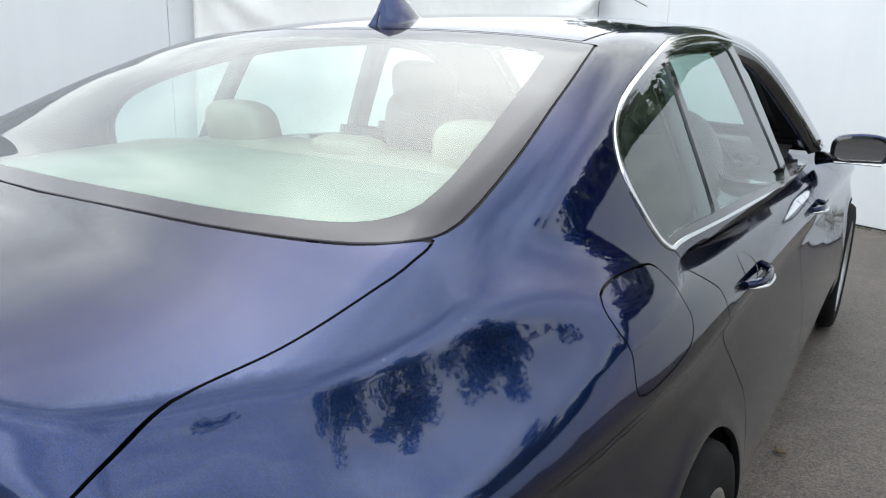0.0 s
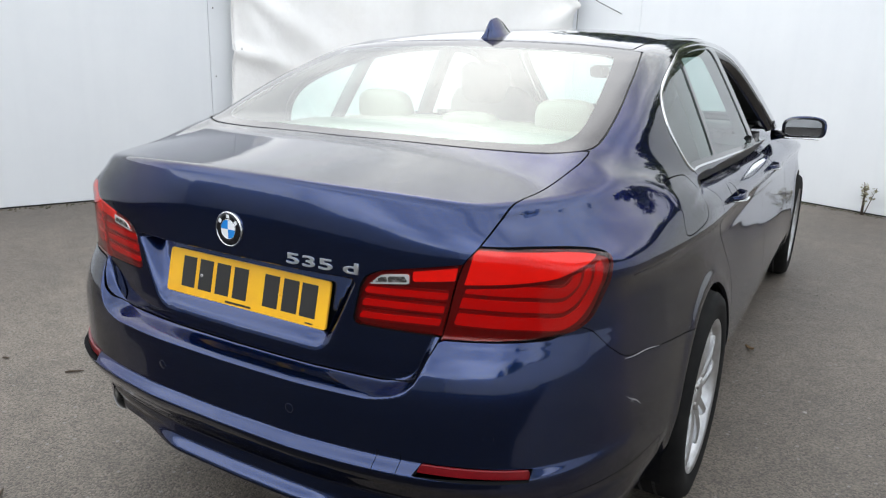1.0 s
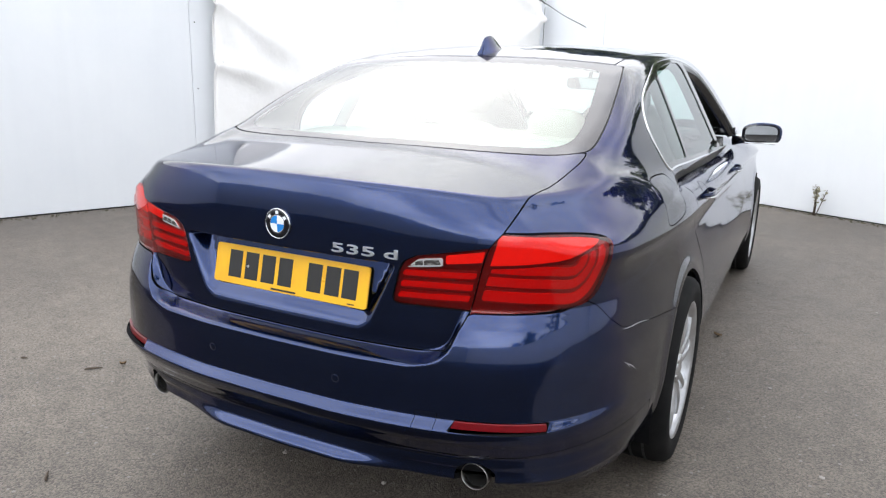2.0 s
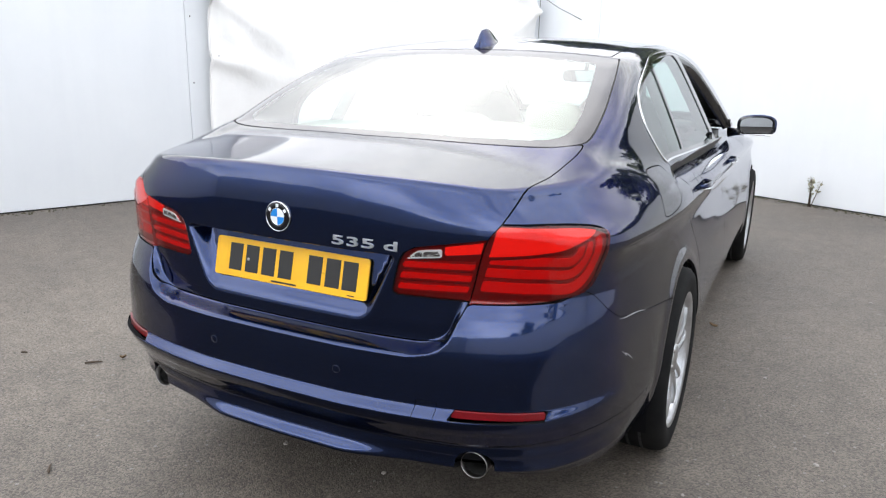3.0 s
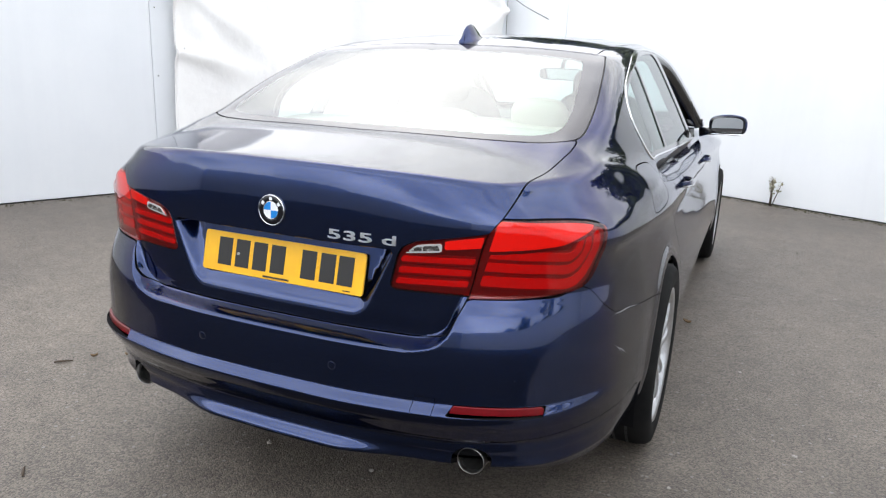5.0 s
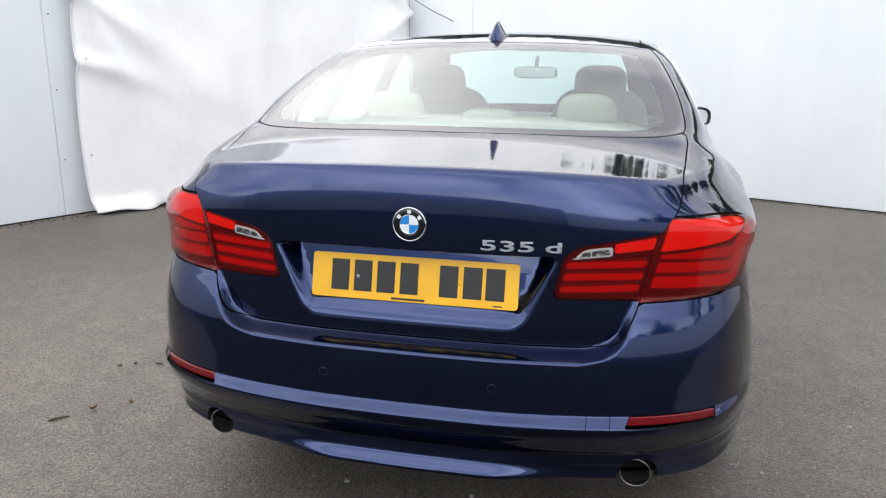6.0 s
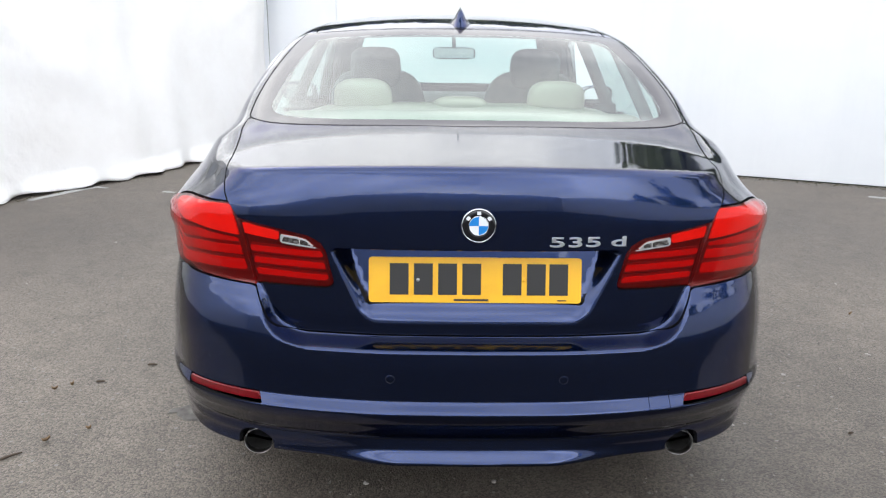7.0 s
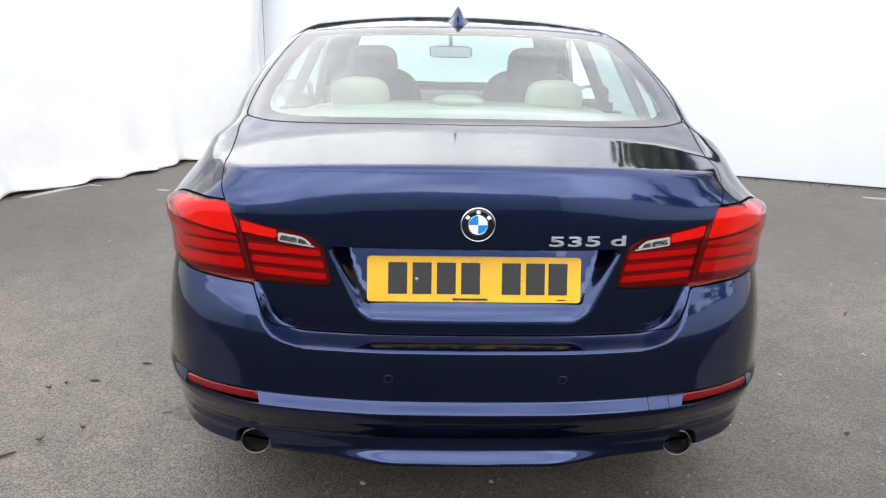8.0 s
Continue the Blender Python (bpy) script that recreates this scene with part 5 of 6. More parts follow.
# ---- mirrors, handles, aerial fin ----
for s in (1, -1):
    v, f = superbox(s * 0.955, 3.15, 1.035, 0.215, 0.14, 0.125, 3.0, 28, lambda p: Vector((p.x, p.y + 0.10 * abs(p.x) * 0.4, p.z * (1.0 - 0.9 * max(-s * p.x, 0)))))
    # the glass side is cut flat
    v = [(x, max(y, 3.118 + 0.10 * (s * x - 0.955)), max(z, 0.986 + 0.05 * (s * x - 0.955))) for x, y, z in v]
    mirror = mesh_part("door_mirror", v, f, PAINT, CAR, "blue door mirror with a dark frame")
    bm = bmesh.new()
    ring = []
    for i in range(32):
        a = 2 * math.pi * i / 32
        c, d = math.cos(a), math.sin(a)
        px = 0.5 * math.copysign(abs(c) ** 0.55, c)
        pz = 0.5 * math.copysign(abs(d) ** 0.55, d)
        x = 0.955 + 0.196 * px
        z = 1.035 + 0.114 * pz * (1 - 0.25 * max(-px, 0))
        ring.append((s * x, 3.0925 + 0.10 * (x - 0.955), max(z, 0.988 + 0.05 * (x - 0.955))))
    inner = [(s * 0.955 + (x - s * 0.955) * 0.87, y - 0.0005, 1.035 + (z - 1.035) * 0.83) for x, y, z in ring]
    back = [(x, y + 0.03, z) for x, y, z in ring]
    deep = [(x, y + 0.006, z) for x, y, z in inner]
    vs = [[bm.verts.new(p) for p in loop] for loop in (back, ring, inner, deep)]
    for l0, l1 in zip(vs[:-1], vs[1:]):
        for i in range(32):
            bm.faces.new((l0[i], l0[(i + 1) % 32], l1[(i + 1) % 32], l1[i]))
    bmesh.ops.recalc_face_normals(bm, faces=bm.faces)
    part("mirror_frame", bm, GLOSS_BLACK, mirror, "", True)
    mesh_part("mirror_glass", [(x, y + 0.006 - 0.045 * (s * x - 0.955), z) for x, y, z in deep], [tuple(range(32)) if s < 0 else tuple(range(32))[::-1]], MIRROR, mirror, "silvered glass")
    bm = bmesh.new()
    box(bm, s * 0.955, 3.088, 0.984, 0.165, 0.008, 0.006, 0.002)
    part("mirror_strip", bm, CHROME, mirror, "bright strip under the glass")
    v, f = tube([(s * 0.80, 3.17, 0.985), (s * 0.85, 3.165, 0.992), (s * 0.885, 3.16, 1.0)], [0.03, 0.022, 0.03], 12)
    mesh_part("mirror_arm", v, f, GLOSS_BLACK, mirror)

    for nm, y0, z0 in (("rear_door", 1.475, 0.922), ("front_door", 2.52, 0.905)):
        x = where_skin(None, y0, z0)
        nrm = skin_normal(x, y0, z0)
        door = doors[nm, s]
        tx = Matrix(((s, 0, 0, s * x), (0, 1, 0, y0), (0, 0, 1, z0), (0, 0, 0, 1)))
        # cup behind the handle: a dish of dark paint
        verts, faces = [(-0.016, 0, 0.006)], []
        for r in range(1, 5):
            for i in range(28):
                a = 2 * math.pi * i / 28
                q = r / 4
                dy, dz = 0.058 * q * math.cos(a), 0.031 * q * math.sin(a) + 0.006
                sx = where_skin(None, y0 + dy, z0 + dz) - x
                verts.append((sx - 0.016 * (1 - q ** 3) + 0.0012, dy, dz))
        for i in range(28):
            faces.append((0, 1 + i, 1 + (i + 1) % 28))
        for r in range(3):
            for i in range(28):
                a0, a1 = 1 + r * 28 + i, 1 + r * 28 + (i + 1) % 28
                faces.append((a0, a0 + 28, a1 + 28, a1))
        if s < 0:
            faces = [q[::-1] for q in faces]
        mesh_part("handle_cup", [tx @ Vector(p) for p in verts], faces, GLOSS_BLACK, door, "dark cup behind the handle")
        bm = bmesh.new()
        rows = []
        for i in range(13):
            u = -1 + i / 6
            dy = 0.098 * u
            bow = 0.030 * (1 - abs(u) ** 3.2) + 0.002
            hgt = 0.0125 * (1 - 0.35 * u * u)
            sx = where_skin(None, y0 + dy, z0 - 0.004) - x
            row = []
            for k in range(10):
                a = 2 * math.pi * k / 10
                row.append(bm.verts.new(tx @ Vector((sx + bow + 0.0075 * math.cos(a), dy, -0.004 + hgt * math.sin(a)))))
            rows.append(row)
        for r0, r1 in zip(rows[:-1], rows[1:]):
            for k in range(10):
                bm.faces.new((r0[k], r0[(k + 1) % 10], r1[(k + 1) % 10], r1[k]))
        bm.faces.new(rows[0])
        bm.faces.new(rows[-1])
        bmesh.ops.recalc_face_normals(bm, faces=bm.faces)
        handle = part("door_handle", bm, PAINT, door, "blue bow handle with a chrome strip", True)
        pts = [tx @ Vector((where_skin(None, y0 + 0.09 * u, z0 - 0.012) - x + 0.034 * (1 - abs(u) ** 3.2) + 0.004, 0.09 * u, -0.0125)) for u in np.linspace(-1, 1, 11)]
        v, f = tube(pts, 0.0042, 8)
        mesh_part("handle_strip", v, f, CHROME, handle)

# fin: a curved blade that widens to its foot
rows = []
for i in range(15):
    q = i / 14
    y = 1.275 + 0.215 * q
    top = 0.068 * (min(q / 0.13, 1) ** 0.8) * (1 - ((q - 0.36) / 0.64) ** 1.5 if q > 0.36 else 1)
    wide = 0.046 * (math.sin(math.pi * min(max(q * 0.86 + 0.10, 0), 1)) ** 0.75)
    zr = float(roof_top(y)) - 0.004
    row = []
    for k in range(9):
        u = -1 + k / 4
        row.append((wide * u, y + 0.035 * (1 - q) * (1 - abs(u)) ** 1.2 * 0.6, zr + top * min(1.10 * (1 - abs(u)), 1) ** 1.5))
    rows.append(row)
verts = [p for r in rows for p in r]
faces = [(i * 9 + k, i * 9 + k + 1, (i + 1) * 9 + k + 1, (i + 1) * 9 + k) for i in range(14) for k in range(8)]
faces.append(tuple(range(9))[::-1])
bm = bmesh.new()
bv = [bm.verts.new(p) for p in verts]
for q in faces:
    bm.faces.new([bv[i] for i in q])
bmesh.ops.recalc_face_normals(bm, faces=bm.faces)
part("aerial_fin", bm, PAINT, CAR, "blue shark-fin aerial on the roof", True)

# parking sensors in the bumper
for x, z in ((-0.205, 0.575), (0.215, 0.575), (-0.66, 0.585), (0.66, 0.585)):
    y = where_line(x, z)
    nrm = skin_normal(x, where_skin(x, None, z), z)
    m = Matrix.Translation((x, where_skin(x, None, z), z)) @ nrm.to_track_quat('Z', 'Y').to_matrix().to_4x4()
    v, f = lathe([(0.0001, 0.0112), (0.0003, 0.0110), (0.0003, 0.0103), (0.0, 0.0100)], 24, "z")
    ring = mesh_part("parking_sensor", [m @ Vector(p) for p in v], f, VALANCE, CAR, "flush round parking sensor")
    v, f = lathe([(0.0001, 0.0098), (0.0003, 0.0094), (0.0003, 0.0003)], 24, "z")
    mesh_part("sensor_face", [m @ Vector(p) for p in v], f, PAINT, ring)

# pale scuffs on the bumper's corner; the second line paints its seam's highlight
SCUFF_AND_GLINT = material("pale_scrape_and_seam_glint", (0.42, 0.42, 0.44), 0.6)
for y0, z0, y1, z1, r in ((0.398, 0.609, 0.468, 0.567, 0.0012), (0.40, 0.698, 0.595, 0.6715, 0.0011), (0.415, 0.592, 0.43, 0.585, 0.0008)):
    pts = []
    for u in np.linspace(0, 1, 9):
        y, z = y0 + (y1 - y0) * u, z0 + (z1 - z0) * u + 0.002 * math.sin(7 * u + y0 * 40)
        pts.append((where_skin(None, y, z) + 0.0002, y, z))
    v, f = tube(pts, [r * math.sin(math.pi * (0.08 + 0.84 * k / 8)) for k in range(9)], 6)
    mesh_part("scuff_and_glint", v, f, SCUFF_AND_GLINT, rear_bumper, "thin pale line: scrapes in the paint, and a painted highlight along the seam")

# ---- the cabin ----
def soft_part(name, spec, mat, parent, label="", bend=None):
    v, f = superbox(*spec, bend=bend)
    return mesh_part(name, v, f, mat, parent, label)


bm = bmesh.new()
vs = []
for y, z, w in ((0.47, 1.082, 0.56), (0.56, 1.094, 0.60), (0.80, 1.106, 0.63), (1.05, 1.112, 0.645), (1.15, 1.108, 0.645), (1.17, 1.05, 0.645)):
    vs.append([bm.verts.new((x * w, y + 0.05 * x * x, z - 0.012 * abs(x) ** 3)) for x in np.linspace(-1, 1, 13)])
for r0, r1 in zip(vs[:-1], vs[1:]):
    for k in range(12):
        bm.faces.new((r0[k], r0[k + 1], r1[k + 1], r1[k]))
part("parcel_shelf", bm, SHELF, CAR, "pale cream cloth parcel shelf", True)
bench = soft_part("rear_seat", (0, 1.24, 0.90, 1.30, 0.20, 0.46, 5.0, 36), CREAM, CAR, "cream leather rear bench", lambda p: Vector((p.x, p.y - 0.12 * p.z, p.z)))
soft_part("seat_cushion", (0, 1.60, 0.58, 1.30, 0.62, 0.24, 5.0, 36), CREAM, bench)
for x, w, h, z in ((-0.37, 0.222, 0.145, 1.147), (0.365, 0.218, 0.145, 1.147), (0.0, 0.21, 0.085, 1.115)):
    soft_part("headrest", (x, 1.20, z, w, 0.12, h, 3.2, 28), CREAM, bench, "padded cream headrest", lambda p: Vector((p.x * (1 - 0.9 * max(p.z, 0)), p.y - 0.2 * p.z, p.z)))

for x in (-0.385, 0.40):
    seat = soft_part("front_seat", (x, 2.20, 0.87, 0.52, 0.17, 0.70, 4.0, 32), SEAT_BACK, CAR, "front seat, its cream back darkened with painted shade", lambda p: Vector((p.x * (1 - 0.25 * max(p.z, 0)), p.y - 0.32 * p.z - 0.12 * (p.x / 0.25) ** 2 * -0.4, p.z)))
    soft_part("front_cushion", (x, 2.55, 0.50, 0.50, 0.55, 0.20, 4.0, 28), CREAM, seat)
    soft_part("front_headrest", (x, 2.06, 1.228, 0.245, 0.12, 0.20, 3.6, 28), SEAT_BACK, seat, "upright headrest", lambda p: Vector((p.x, p.y - 0.2 * p.z, p.z)))
    for dx in (-0.06, 0.06):
        v, f = tube([(x + dx, 2.11, 1.08), (x + dx, 2.09, 1.18)], 0.007, 8)
        mesh_part("headrest_post", v, f, CHROME, seat)

bm = bmesh.new()
rows = []
for y, z in ((2.92, 0.55), (2.86, 0.80), (2.88, 0.97), (2.95, 1.03), (3.10, 1.045), (3.30, 1.035), (3.46, 1.02)):
    rows.append([bm.verts.new((x, y + 0.03 * (x / 0.6) ** 2, z + (0.03 * math.exp(-((x - 0.38) / 0.17) ** 2) if 0.9 < z and y < 3.1 else 0))) for x in np.linspace(-0.72, 0.72, 31)])
for r0, r1 in zip(rows[:-1], rows[1:]):
    for k in range(30):
        bm.faces.new((r0[k], r0[k + 1], r1[k + 1], r1[k]))
part("dashboard", bm, DASH, CAR, "dark grained dashboard", True)
v, f = [], []
for i in range(36):
    a = 2 * math.pi * i / 36
    for k in range(8):
        b = 2 * math.pi * k / 8
        r = 0.18 + 0.016 * math.cos(b)
        p = Matrix.Rotation(radians(-66), 3, 'X') @ Vector((r * math.cos(a), r * math.sin(a), 0.016 * math.sin(b)))
        v.append((p.x + 0.39, p.y + 2.74, p.z + 0.93))
for i in range(36):
    for k in range(8):
        f.append((i * 8 + k, i * 8 + (k + 1) % 8, ((i + 1) % 36) * 8 + (k + 1) % 8, ((i + 1) % 36) * 8 + k))
wheel_ob = mesh_part("steering_wheel", v, f, DASH, CAR, "dark steering wheel")
soft_part("wheel_boss", (0.39, 2.76, 0.93, 0.30, 0.07, 0.13, 2.6, 20), DASH, wheel_ob)
v, f = superbox(0.02, 2.76, 1.290, 0.25, 0.035, 0.068, 5.0, 28)
inside_mirror = mesh_part("rear_view_mirror", v, f, DASH, CAR, "dark interior rear-view mirror")
mesh_part("glass_face", [(-0.095, 2.7415, 1.262), (0.135, 2.7415, 1.262), (0.135, 2.7415, 1.318), (-0.095, 2.7415, 1.318)], [(0, 1, 2, 3)], MIRROR, inside_mirror, "", None, False)
v, f = tube([(0.02, 2.775, 1.30), (0.02, 2.82, 1.36), (0.02, 2.86, 1.375)], 0.012, 8)
mesh_part("mirror_stalk", v, f, DASH, inside_mirror)
bm = bmesh.new()
box(bm, 0.02, 2.72, 1.425, 0.24, 0.14, 0.03, 0.01)
part("roof_console", bm, LINING, CAR)
for s in (1, -1):
    bm = bmesh.new()
    rows = []
    for y in np.linspace(1.25, 3.2, 14):
        rows.append([bm.verts.new((s * (where_skin(None, y, 1.03) - 0.045 - dx), y, z)) for z, dx in ((1.015 - 0.03 * (y - 1.25), 0.0), (1.0 - 0.03 * (y - 1.25), 0.02), (0.85, 0.04), (0.55, 0.04), (0.35, 0.0))])
    for r0, r1 in zip(rows[:-1], rows[1:]):
        for k in range(4):
            bm.faces.new((r0[k], r0[k + 1], r1[k + 1], r1[k]))
    part("door_lining", bm, CREAM, CAR, "cream door trim")

# ---- litter and growth on the ground ----
def weed(x, y):
    rng = random.Random(3)
    thing = empty("weed", "dry spindly weed at the foot of the wall", "plant")
    verts, faces = [], []
    lv, lf = [], []
    for k in range(5):
        a, top = rng.uniform(0, 6.28), rng.uniform(0.22, 0.36)
        pts = [(x + 0.006 * k, y, 0), (x + 0.010 * k + 0.02 * math.cos(a), y - 0.02, top * 0.5), (x + 0.012 * k + 0.05 * math.cos(a), y - 0.04 + 0.04 * math.sin(a), top)]
        v, f = tube(pts, [0.005, 0.004, 0.002], 5)
        faces += [tuple(i + len(verts) for i in q) for q in f]
        verts += v
        for j in range(15):
            c = Vector(pts[1]).lerp(Vector(pts[2]), rng.random() ** 0.8) + Vector((rng.uniform(-.022, .022), rng.uniform(-.022, .022), rng.uniform(-.03, .02)))
            d = Vector((rng.uniform(-1, 1), rng.uniform(-1, 1), rng.uniform(-0.6, 1))).normalized()
            e = d.cross(Vector((0.3, 0.2, 1))).normalized() * 0.015
            n0 = len(lv)
            lv += [tuple(c - d * 0.02), tuple(c + e), tuple(c + d * 0.022), tuple(c - e)]
            lf.append((n0, n0 + 1, n0 + 2, n0 + 3))
    mesh_part("stem", verts, faces, TWIG, thing)
    mesh_part("leaves", lv, lf, WEED, thing)


wx = 3.98
wp = turn_back @ Vector((wx, -0.10, 0))
weed(wp.x, wp.y)


def foot_litter():
    """Moss, grit and dead leaves along the walls' feet."""
    rng = np.random.RandomState(11)
    verts, faces = [], []
    for turn, a, b, n, off in ((turn_back, 1.5, 12.5, 1500, 0.03), (turn_left, 4.2, 16.0, 700, 0.05)):
        for _ in range(n):
            s = rng.uniform(a, b)
            d = off + abs(rng.randn()) * 0.05
            if turn is turn_left and s > 11.2:
                d += 0.22 * math.sin(math.pi * min(max((s - 11.42) / 4.6, 0), 1)) ** 0.7 + 0.05
            p = turn @ Vector((s, -d, 0))
            r = rng.uniform(0.004, 0.016)
            k = len(verts)
            ang = rng.rand() * 6.28
            verts += [(p.x + r * math.cos(ang + q * 2.09), p.y + r * math.sin(ang + q * 2.09), 0.001) for q in range(3)] + [(p.x, p.y, r * rng.uniform(0.5, 1.1))]
            faces += [(k, k + 1, k + 3), (k + 1, k + 2, k + 3), (k + 2, k, k + 3)]
    tagged(mesh_part("moss_and_grit", verts, faces, MOSS, smooth=False), "moss, grit and dead leaves along the wall's foot", "litter", kind="stuff")


foot_litter()


def twig(x, y, long, ang, bend):
    pts = [(x + long * (u - 0.5) * math.cos(ang) - bend * u * (1 - u) * math.sin(ang), y + long * (u - 0.5) * math.sin(ang) + bend * u * (1 - u) * math.cos(ang), 0.006 + 0.006 * u * (1 - u)) for u in (0, 0.25, 0.5, 0.75, 1)]
    v, f = tube(pts, [0.0035, 0.005, 0.0045, 0.004, 0.002], 6)
    tagged(mesh_part("twig", v, f, TWIG), "small brown twig lying on the tarmac", "twig", "twigs on the tarmac")


def dead_leaf(x, y, size, ang):
    verts, faces = [], []
    for i in range(7):
        u = -1 + i / 3
        w = size * 0.42 * math.cos(u * 1.45)
        for sgn in (-1, 0, 1):
            px, py = size * u * 0.9, w * sgn
            verts.append((x + px * math.cos(ang) - py * math.sin(ang), y + px * math.sin(ang) + py * math.cos(ang), 0.004 + 0.010 * abs(sgn) + 0.008 * u * u))
    for i in range(6):
        for k in range(2):
            faces.append((i * 3 + k, i * 3 + k + 1, i * 3 + k + 4, i * 3 + k + 3))
    ob = mesh_part("dead_leaf", verts, faces, LEAF_DRY)
    solid = ob.modifiers.new("thick", 'SOLIDIFY')
    solid.thickness = 0.0015
    tagged(ob, "curled brown dead leaf on the tarmac", "leaf", "dead leaves on the tarmac")


for x, y, long, ang, bend in ((-1.51, 0.54, 0.075, 0.75, 0.006), (-0.89, -0.11, 0.06, 2.4, 0.01), (-1.45, 1.09, 0.035, 0.1, 0.0), (-1.88, 0.46, 0.03, 0.4, 0.004), (-1.30, 1.25, 0.04, 0.0, 0.003), (1.43, 0.71, 0.02, 0.2, 0.0)):
    twig(x, y, long, ang, bend)
for x, y, size, ang in ((0.91, 2.48, 0.028, 2.6), (-1.60, 1.02, 0.012, 0.4), (-1.44, 0.64, 0.016, 0.9), (-1.33, 0.72, 0.010, 0.3), (-1.55, 1.06, 0.010, 1.2), (2.1, 1.9, 0.014, 0.5)):
    dead_leaf(x, y, size, ang)


def chip(x, y, size, seed):
    rng = random.Random(seed)
    bm = bmesh.new()
    bmesh.ops.create_icosphere(bm, subdivisions=1, radius=1)
    for v in bm.verts:
        v.co = Vector((v.co.x * size * rng.uniform(0.7, 1.2), v.co.y * size * rng.uniform(0.6, 1.0), (v.co.z * 0.5 + 0.35) * size * rng.uniform(0.7, 1.0)))
    bm.transform(pose(x, y, 0, 0, 0, rng.uniform(0, 360)))
    tagged(part("stone_chip", bm, STONE), "loose pale stone chip on the tarmac", "stone", "loose stone chips")


rng = random.Random(21)
for k, (x, y) in enumerate(((1.02, 0.77), (1.41, 1.19), (-0.31, 0.40), (0.10, 0.41), (2.84, 2.83), (-2.26, 3.16), (1.9, 1.4), (2.3, 2.4), (1.2, 1.9), (-1.9, 1.6), (-2.4, 2.3), (1.7, 3.4), (-1.2, -0.3), (2.6, 1.1))):
    chip(x, y, 0.007 + 0.008 * rng.random(), k)


def grit_layer():
    """Loose pale grit standing out of the tarmac round the car."""
    rng = np.random.RandomState(4)
    n = 17000
    x = rng.uniform(-3.2, 4.2, n)
    y = rng.uniform(-0.9, 4.6, n)
    dense = 0.5 + 0.5 * np.sin(x * 1.7 + 2 * np.sin(y * 1.1)) * np.cos(y * 1.3)
    ok = rng.rand(n) < 0.30 + 0.7 * dense
    x, y = x[ok], y[ok]
    n = len(x)
    r = 0.0022 + 0.0035 * rng.rand(n) ** 2
    a = rng.rand(n) * 6.283
    base_pts = [np.stack([x + r * np.cos(a + q * 2.094), y + r * np.sin(a + q * 2.094), np.full(n, 0.0)], 1) for q in range(3)]
    top = np.stack([x, y, r * 0.8], 1)
    verts = np.stack(base_pts + [top], 1).reshape(-1, 3)
    k = np.arange(n)[:, None] * 4
    faces = np.concatenate([k + np.array([0, 1, 3]), k + np.array([1, 2, 3]), k + np.array([2, 0, 3])])
    tagged(mesh_part("loose_grit", verts, faces, GRIT, smooth=False), "loose pale grit on the tarmac", "grit", kind="stuff")


grit_layer()


def ragged(name, pts, z, mat, label, category, seed):
    """A thin ragged patch on the ground."""
    rng = random.Random(seed)
    ring = []
    n = len(pts)
    for i in range(n):
        a, b = Vector((*pts[i], 0)), Vector((*pts[(i + 1) % n], 0))
        for s in range(5):
            p = a.lerp(b, s / 5)
            ring.append((p.x + rng.uniform(-1, 1) * 0.012, p.y + rng.uniform(-1, 1) * 0.012))
    bm = bmesh.new()
    low = [bm.verts.new((x, y, 0.0005)) for x, y in ring]
    cx, cy = sum(p[0] for p in ring) / len(ring), sum(p[1] for p in ring) / len(ring)
    top = [bm.verts.new((cx + (x - cx) * 0.95, cy + (y - cy) * 0.95, z)) for x, y in ring]
    bm.faces.new(top)
    for i in range(len(ring)):
        j = (i + 1) % len(ring)
        bm.faces.new((low[i], low[j], top[j], top[i]))
    bmesh.ops.recalc_face_normals(bm, faces=bm.faces)
    tagged(part(name, bm, mat), label, category, kind="structure")


ragged("mortar_patch", [(-1.10, 0.86), (-1.02, 0.80), (-0.90, 0.74), (-0.70, 0.80), (-0.66, 1.0), (-0.85, 1.02), (-0.98, 0.96)], 0.007, PATCH, "pale rough mortar patch in the tarmac", "patch", 2)
ragged("worn_line", [(-3.56, 4.46), (-3.51, 4.46), (-3.22, 5.03), (-3.12, 4.98), (-3.10, 5.02), (-3.32, 5.14), (-3.34, 5.09)], 0.004, LINE, "worn white paint line on the tarmac", "marking", 3)
ragged("worn_line", [(-2.56, 4.84), (-2.44, 4.82), (-2.42, 4.87), (-2.54, 4.90)], 0.004, LINE, "worn white paint line on the tarmac", "marking", 5)
ragged("worn_line", [(4.0, 4.93), (4.45, 4.76), (4.47, 4.82), (4.03, 5.0)], 0.004, LINE, "worn white paint line on the tarmac", "marking", 6)

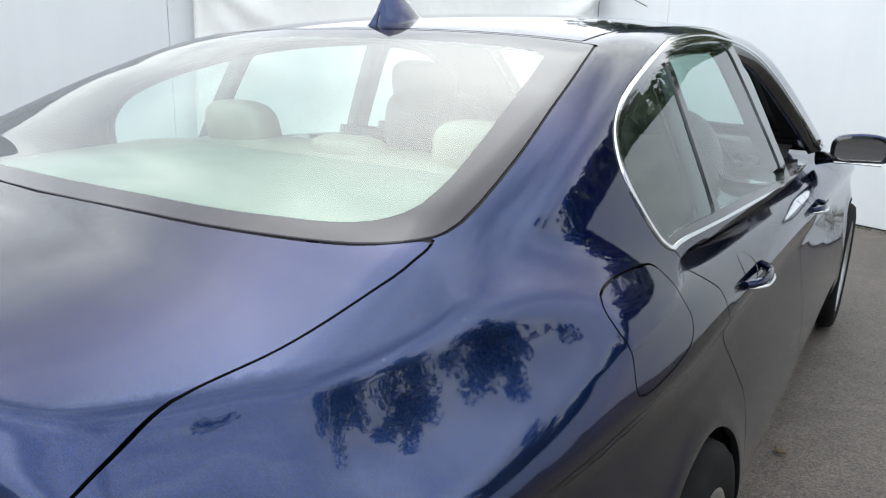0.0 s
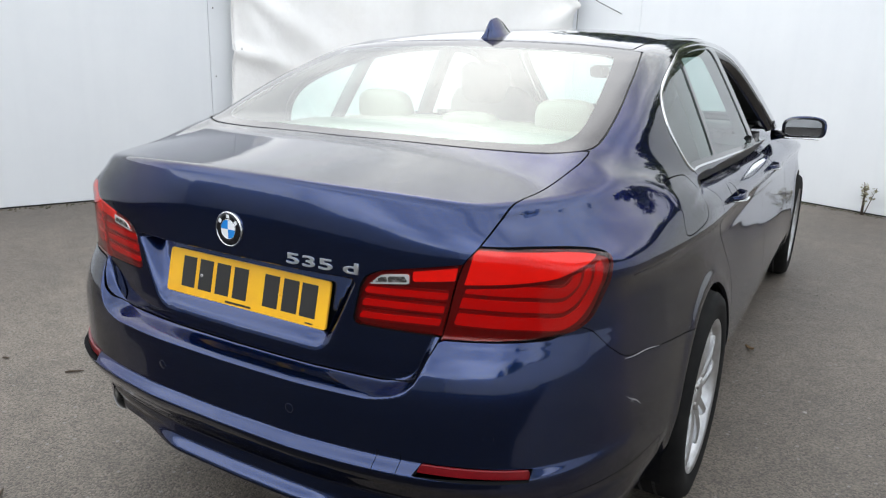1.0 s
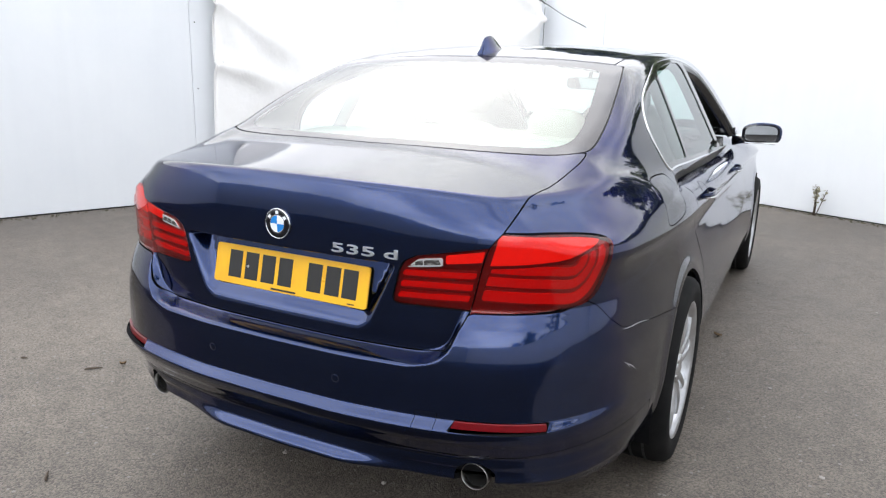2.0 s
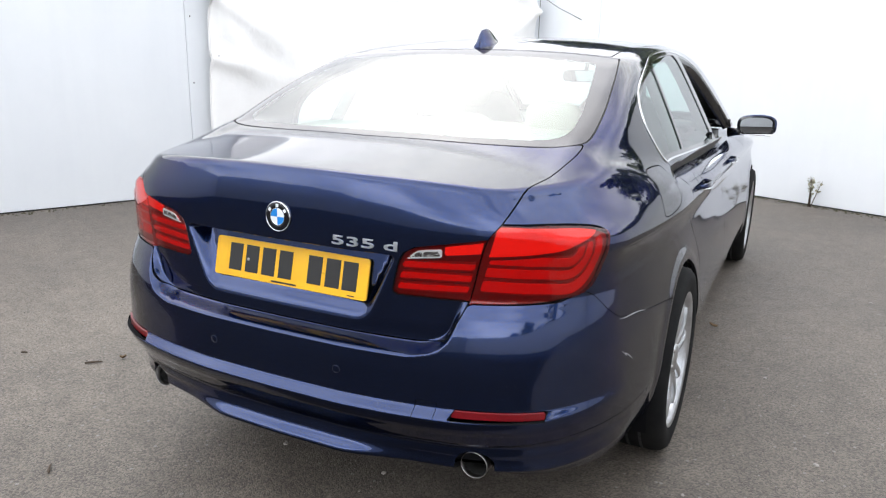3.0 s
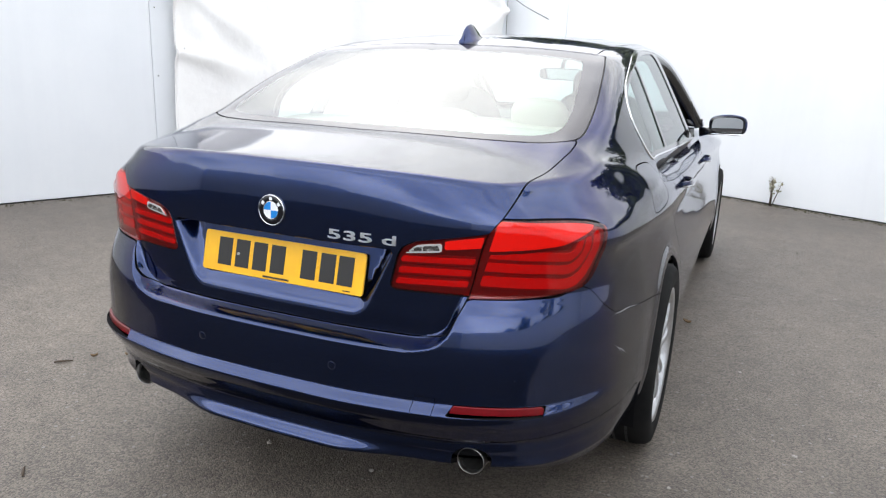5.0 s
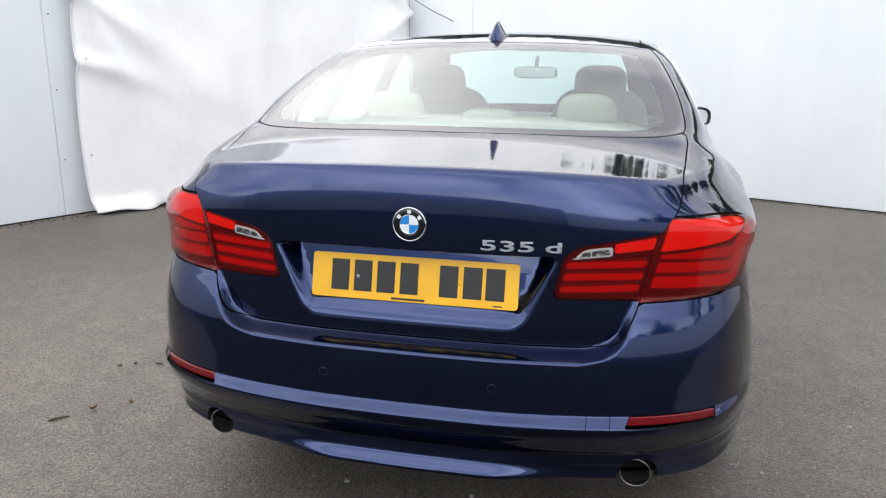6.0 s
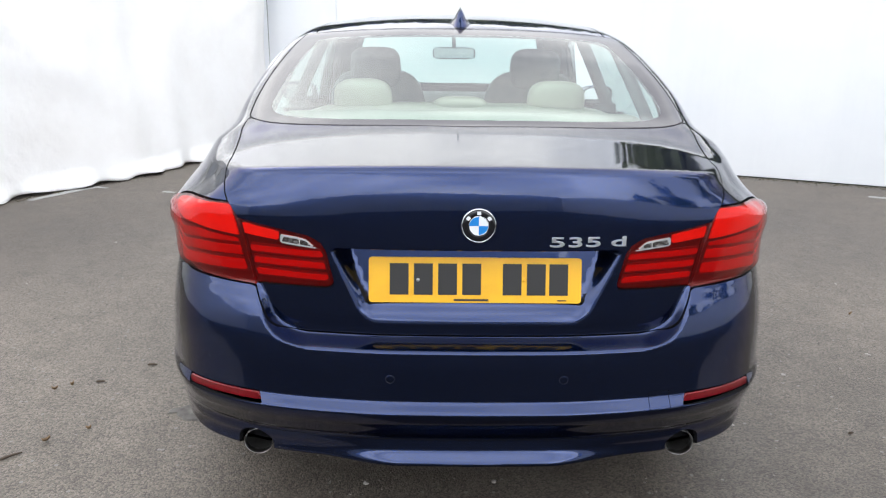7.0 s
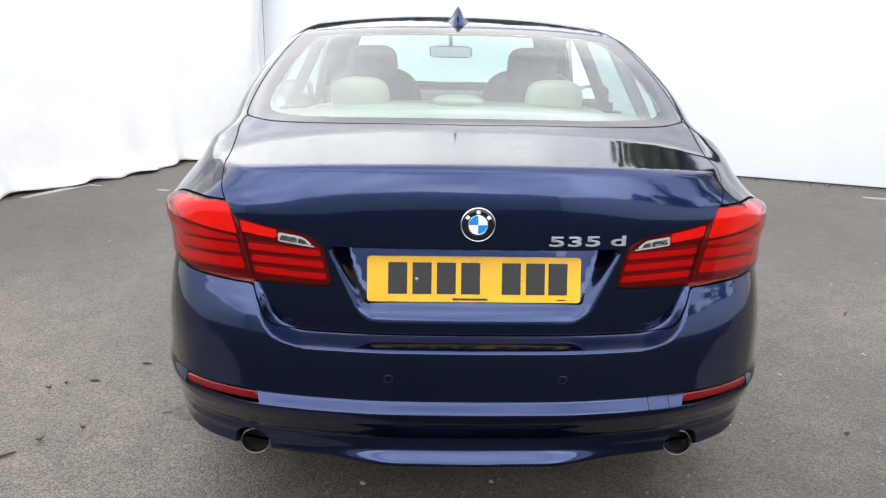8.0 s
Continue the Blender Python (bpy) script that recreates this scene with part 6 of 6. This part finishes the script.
# ---- trees beyond the walls, seen in the paint and the glass ----
def leaves(centres, spread, count, size, seed):
    """Leaf quads scattered in clumps."""
    rng = np.random.RandomState(seed)
    c = np.asarray(centres, float)
    k = rng.randint(0, len(c), count)
    off = rng.randn(count, 3)
    off /= np.maximum(np.linalg.norm(off, axis=1, keepdims=True), 1e-6)
    off *= (rng.rand(count, 1) ** 0.45) * np.asarray(spread)[k][:, None]
    p = c[k] + off * np.array([1, 1, 0.8])
    d = rng.randn(count, 3)
    d /= np.linalg.norm(d, axis=1, keepdims=True)
    e = np.cross(d, rng.randn(count, 3))
    e /= np.linalg.norm(e, axis=1, keepdims=True)
    s = size * rng.uniform(0.6, 1.3, (count, 1))
    v = np.stack([p - d * s, p + e * s * 0.5, p + d * s, p - e * s * 0.5], 1).reshape(-1, 3)
    f = np.arange(count)[:, None] * 4 + np.arange(4)
    return v, f


def tree(x, y, high, wide, seed):
    rng = random.Random(seed)
    thing = empty("tree", "broad dark green tree beyond the white wall", "tree", "trees beyond the wall")
    top = Vector((x + rng.uniform(-0.4, 0.4), y + rng.uniform(-0.4, 0.4), high * 0.8))
    v, f = tube([(x, y, 0), (x + 0.05, y, high * 0.3), tuple(top)], [0.17, 0.12, 0.03], 9)
    centres, spread = [], []
    verts, faces = list(v), list(f)
    for k in range(11):
        a, h = k * 2.4 + rng.uniform(-0.3, 0.3), high * (0.36 + 0.05 * k)
        r = wide * (0.55 + 0.45 * rng.random()) * (1 - 0.055 * k)
        tip = Vector((x + r * math.cos(a), y + r * math.sin(a), h + high * 0.16))
        lv, lf = tube([(x, y, h * 0.8), ((x + tip.x) / 2, (y + tip.y) / 2, h * 0.95), tuple(tip)], [0.05, 0.035, 0.01], 6)
        faces += [tuple(i + len(verts) for i in q) for q in lf]
        verts += lv
        for u in (0.55, 0.8, 1.0):
            centres.append((x + (tip.x - x) * u, y + (tip.y - y) * u, h * 0.85 + (tip.z - h * 0.85) * u + rng.uniform(-0.2, 0.3)))
            spread.append(wide * rng.uniform(0.20, 0.36))
    centres.append(tuple(top))
    spread.append(wide * 0.35)
    mesh_part("trunk", verts, faces, BARK, thing)
    v, f = leaves(centres, spread, int((620 if high < 9 else 400) * high), 0.13, seed)
    mesh_part("crown", v, f, LEAF, thing, smooth=False)


for k, (x, y, high, wide) in enumerate(((5.6, 10.4, 4.6, 1.8), (10.9, 8.4, 7.4, 2.1), (13.2, 5.6, 12.0, 2.9), (13.2, 1.4, 13.0, 3.0), (13.0, -3.0, 11.0, 2.8), (11.0, -8.0, 6.2, 2.2), (9.4, -10.6, 4.8, 1.7))):
    tree(x, y, high, wide, 40 + k)


def hedge_row():
    """A dense uneven hedge close behind the walls on the north and east."""
    rng = np.random.RandomState(9)
    centres, spread = [], []
    for (ax, ay), (bx, by), tall in (((-2.3, 9.9), (1.4, 8.7), 3.5), ((1.4, 8.7), (3.3, 8.1), 2.9), ((3.3, 8.2), (10.8, 5.0), 3.6), ((11.6, 4.0), (7.8, -8.6), 2.9)):
        for u in np.linspace(0, 1, int(7 * math.hypot(bx - ax, by - ay))):
            for h in np.arange(1.5, tall, 0.6):
                if h > tall - 1.0 and rng.rand() < 0.45:
                    continue
                centres.append((ax + (bx - ax) * u + rng.randn() * 0.3, ay + (by - ay) * u + rng.randn() * 0.3, h + rng.randn() * 0.2))
                spread.append(0.45 + 0.25 * rng.rand())
    v, f = leaves(centres, spread, 90000, 0.13, 77)
    tagged(mesh_part("far_hedge", v, f, LEAF, smooth=False), "dense dark green hedge beyond the walls", "hedge", kind="stuff")


hedge_row()
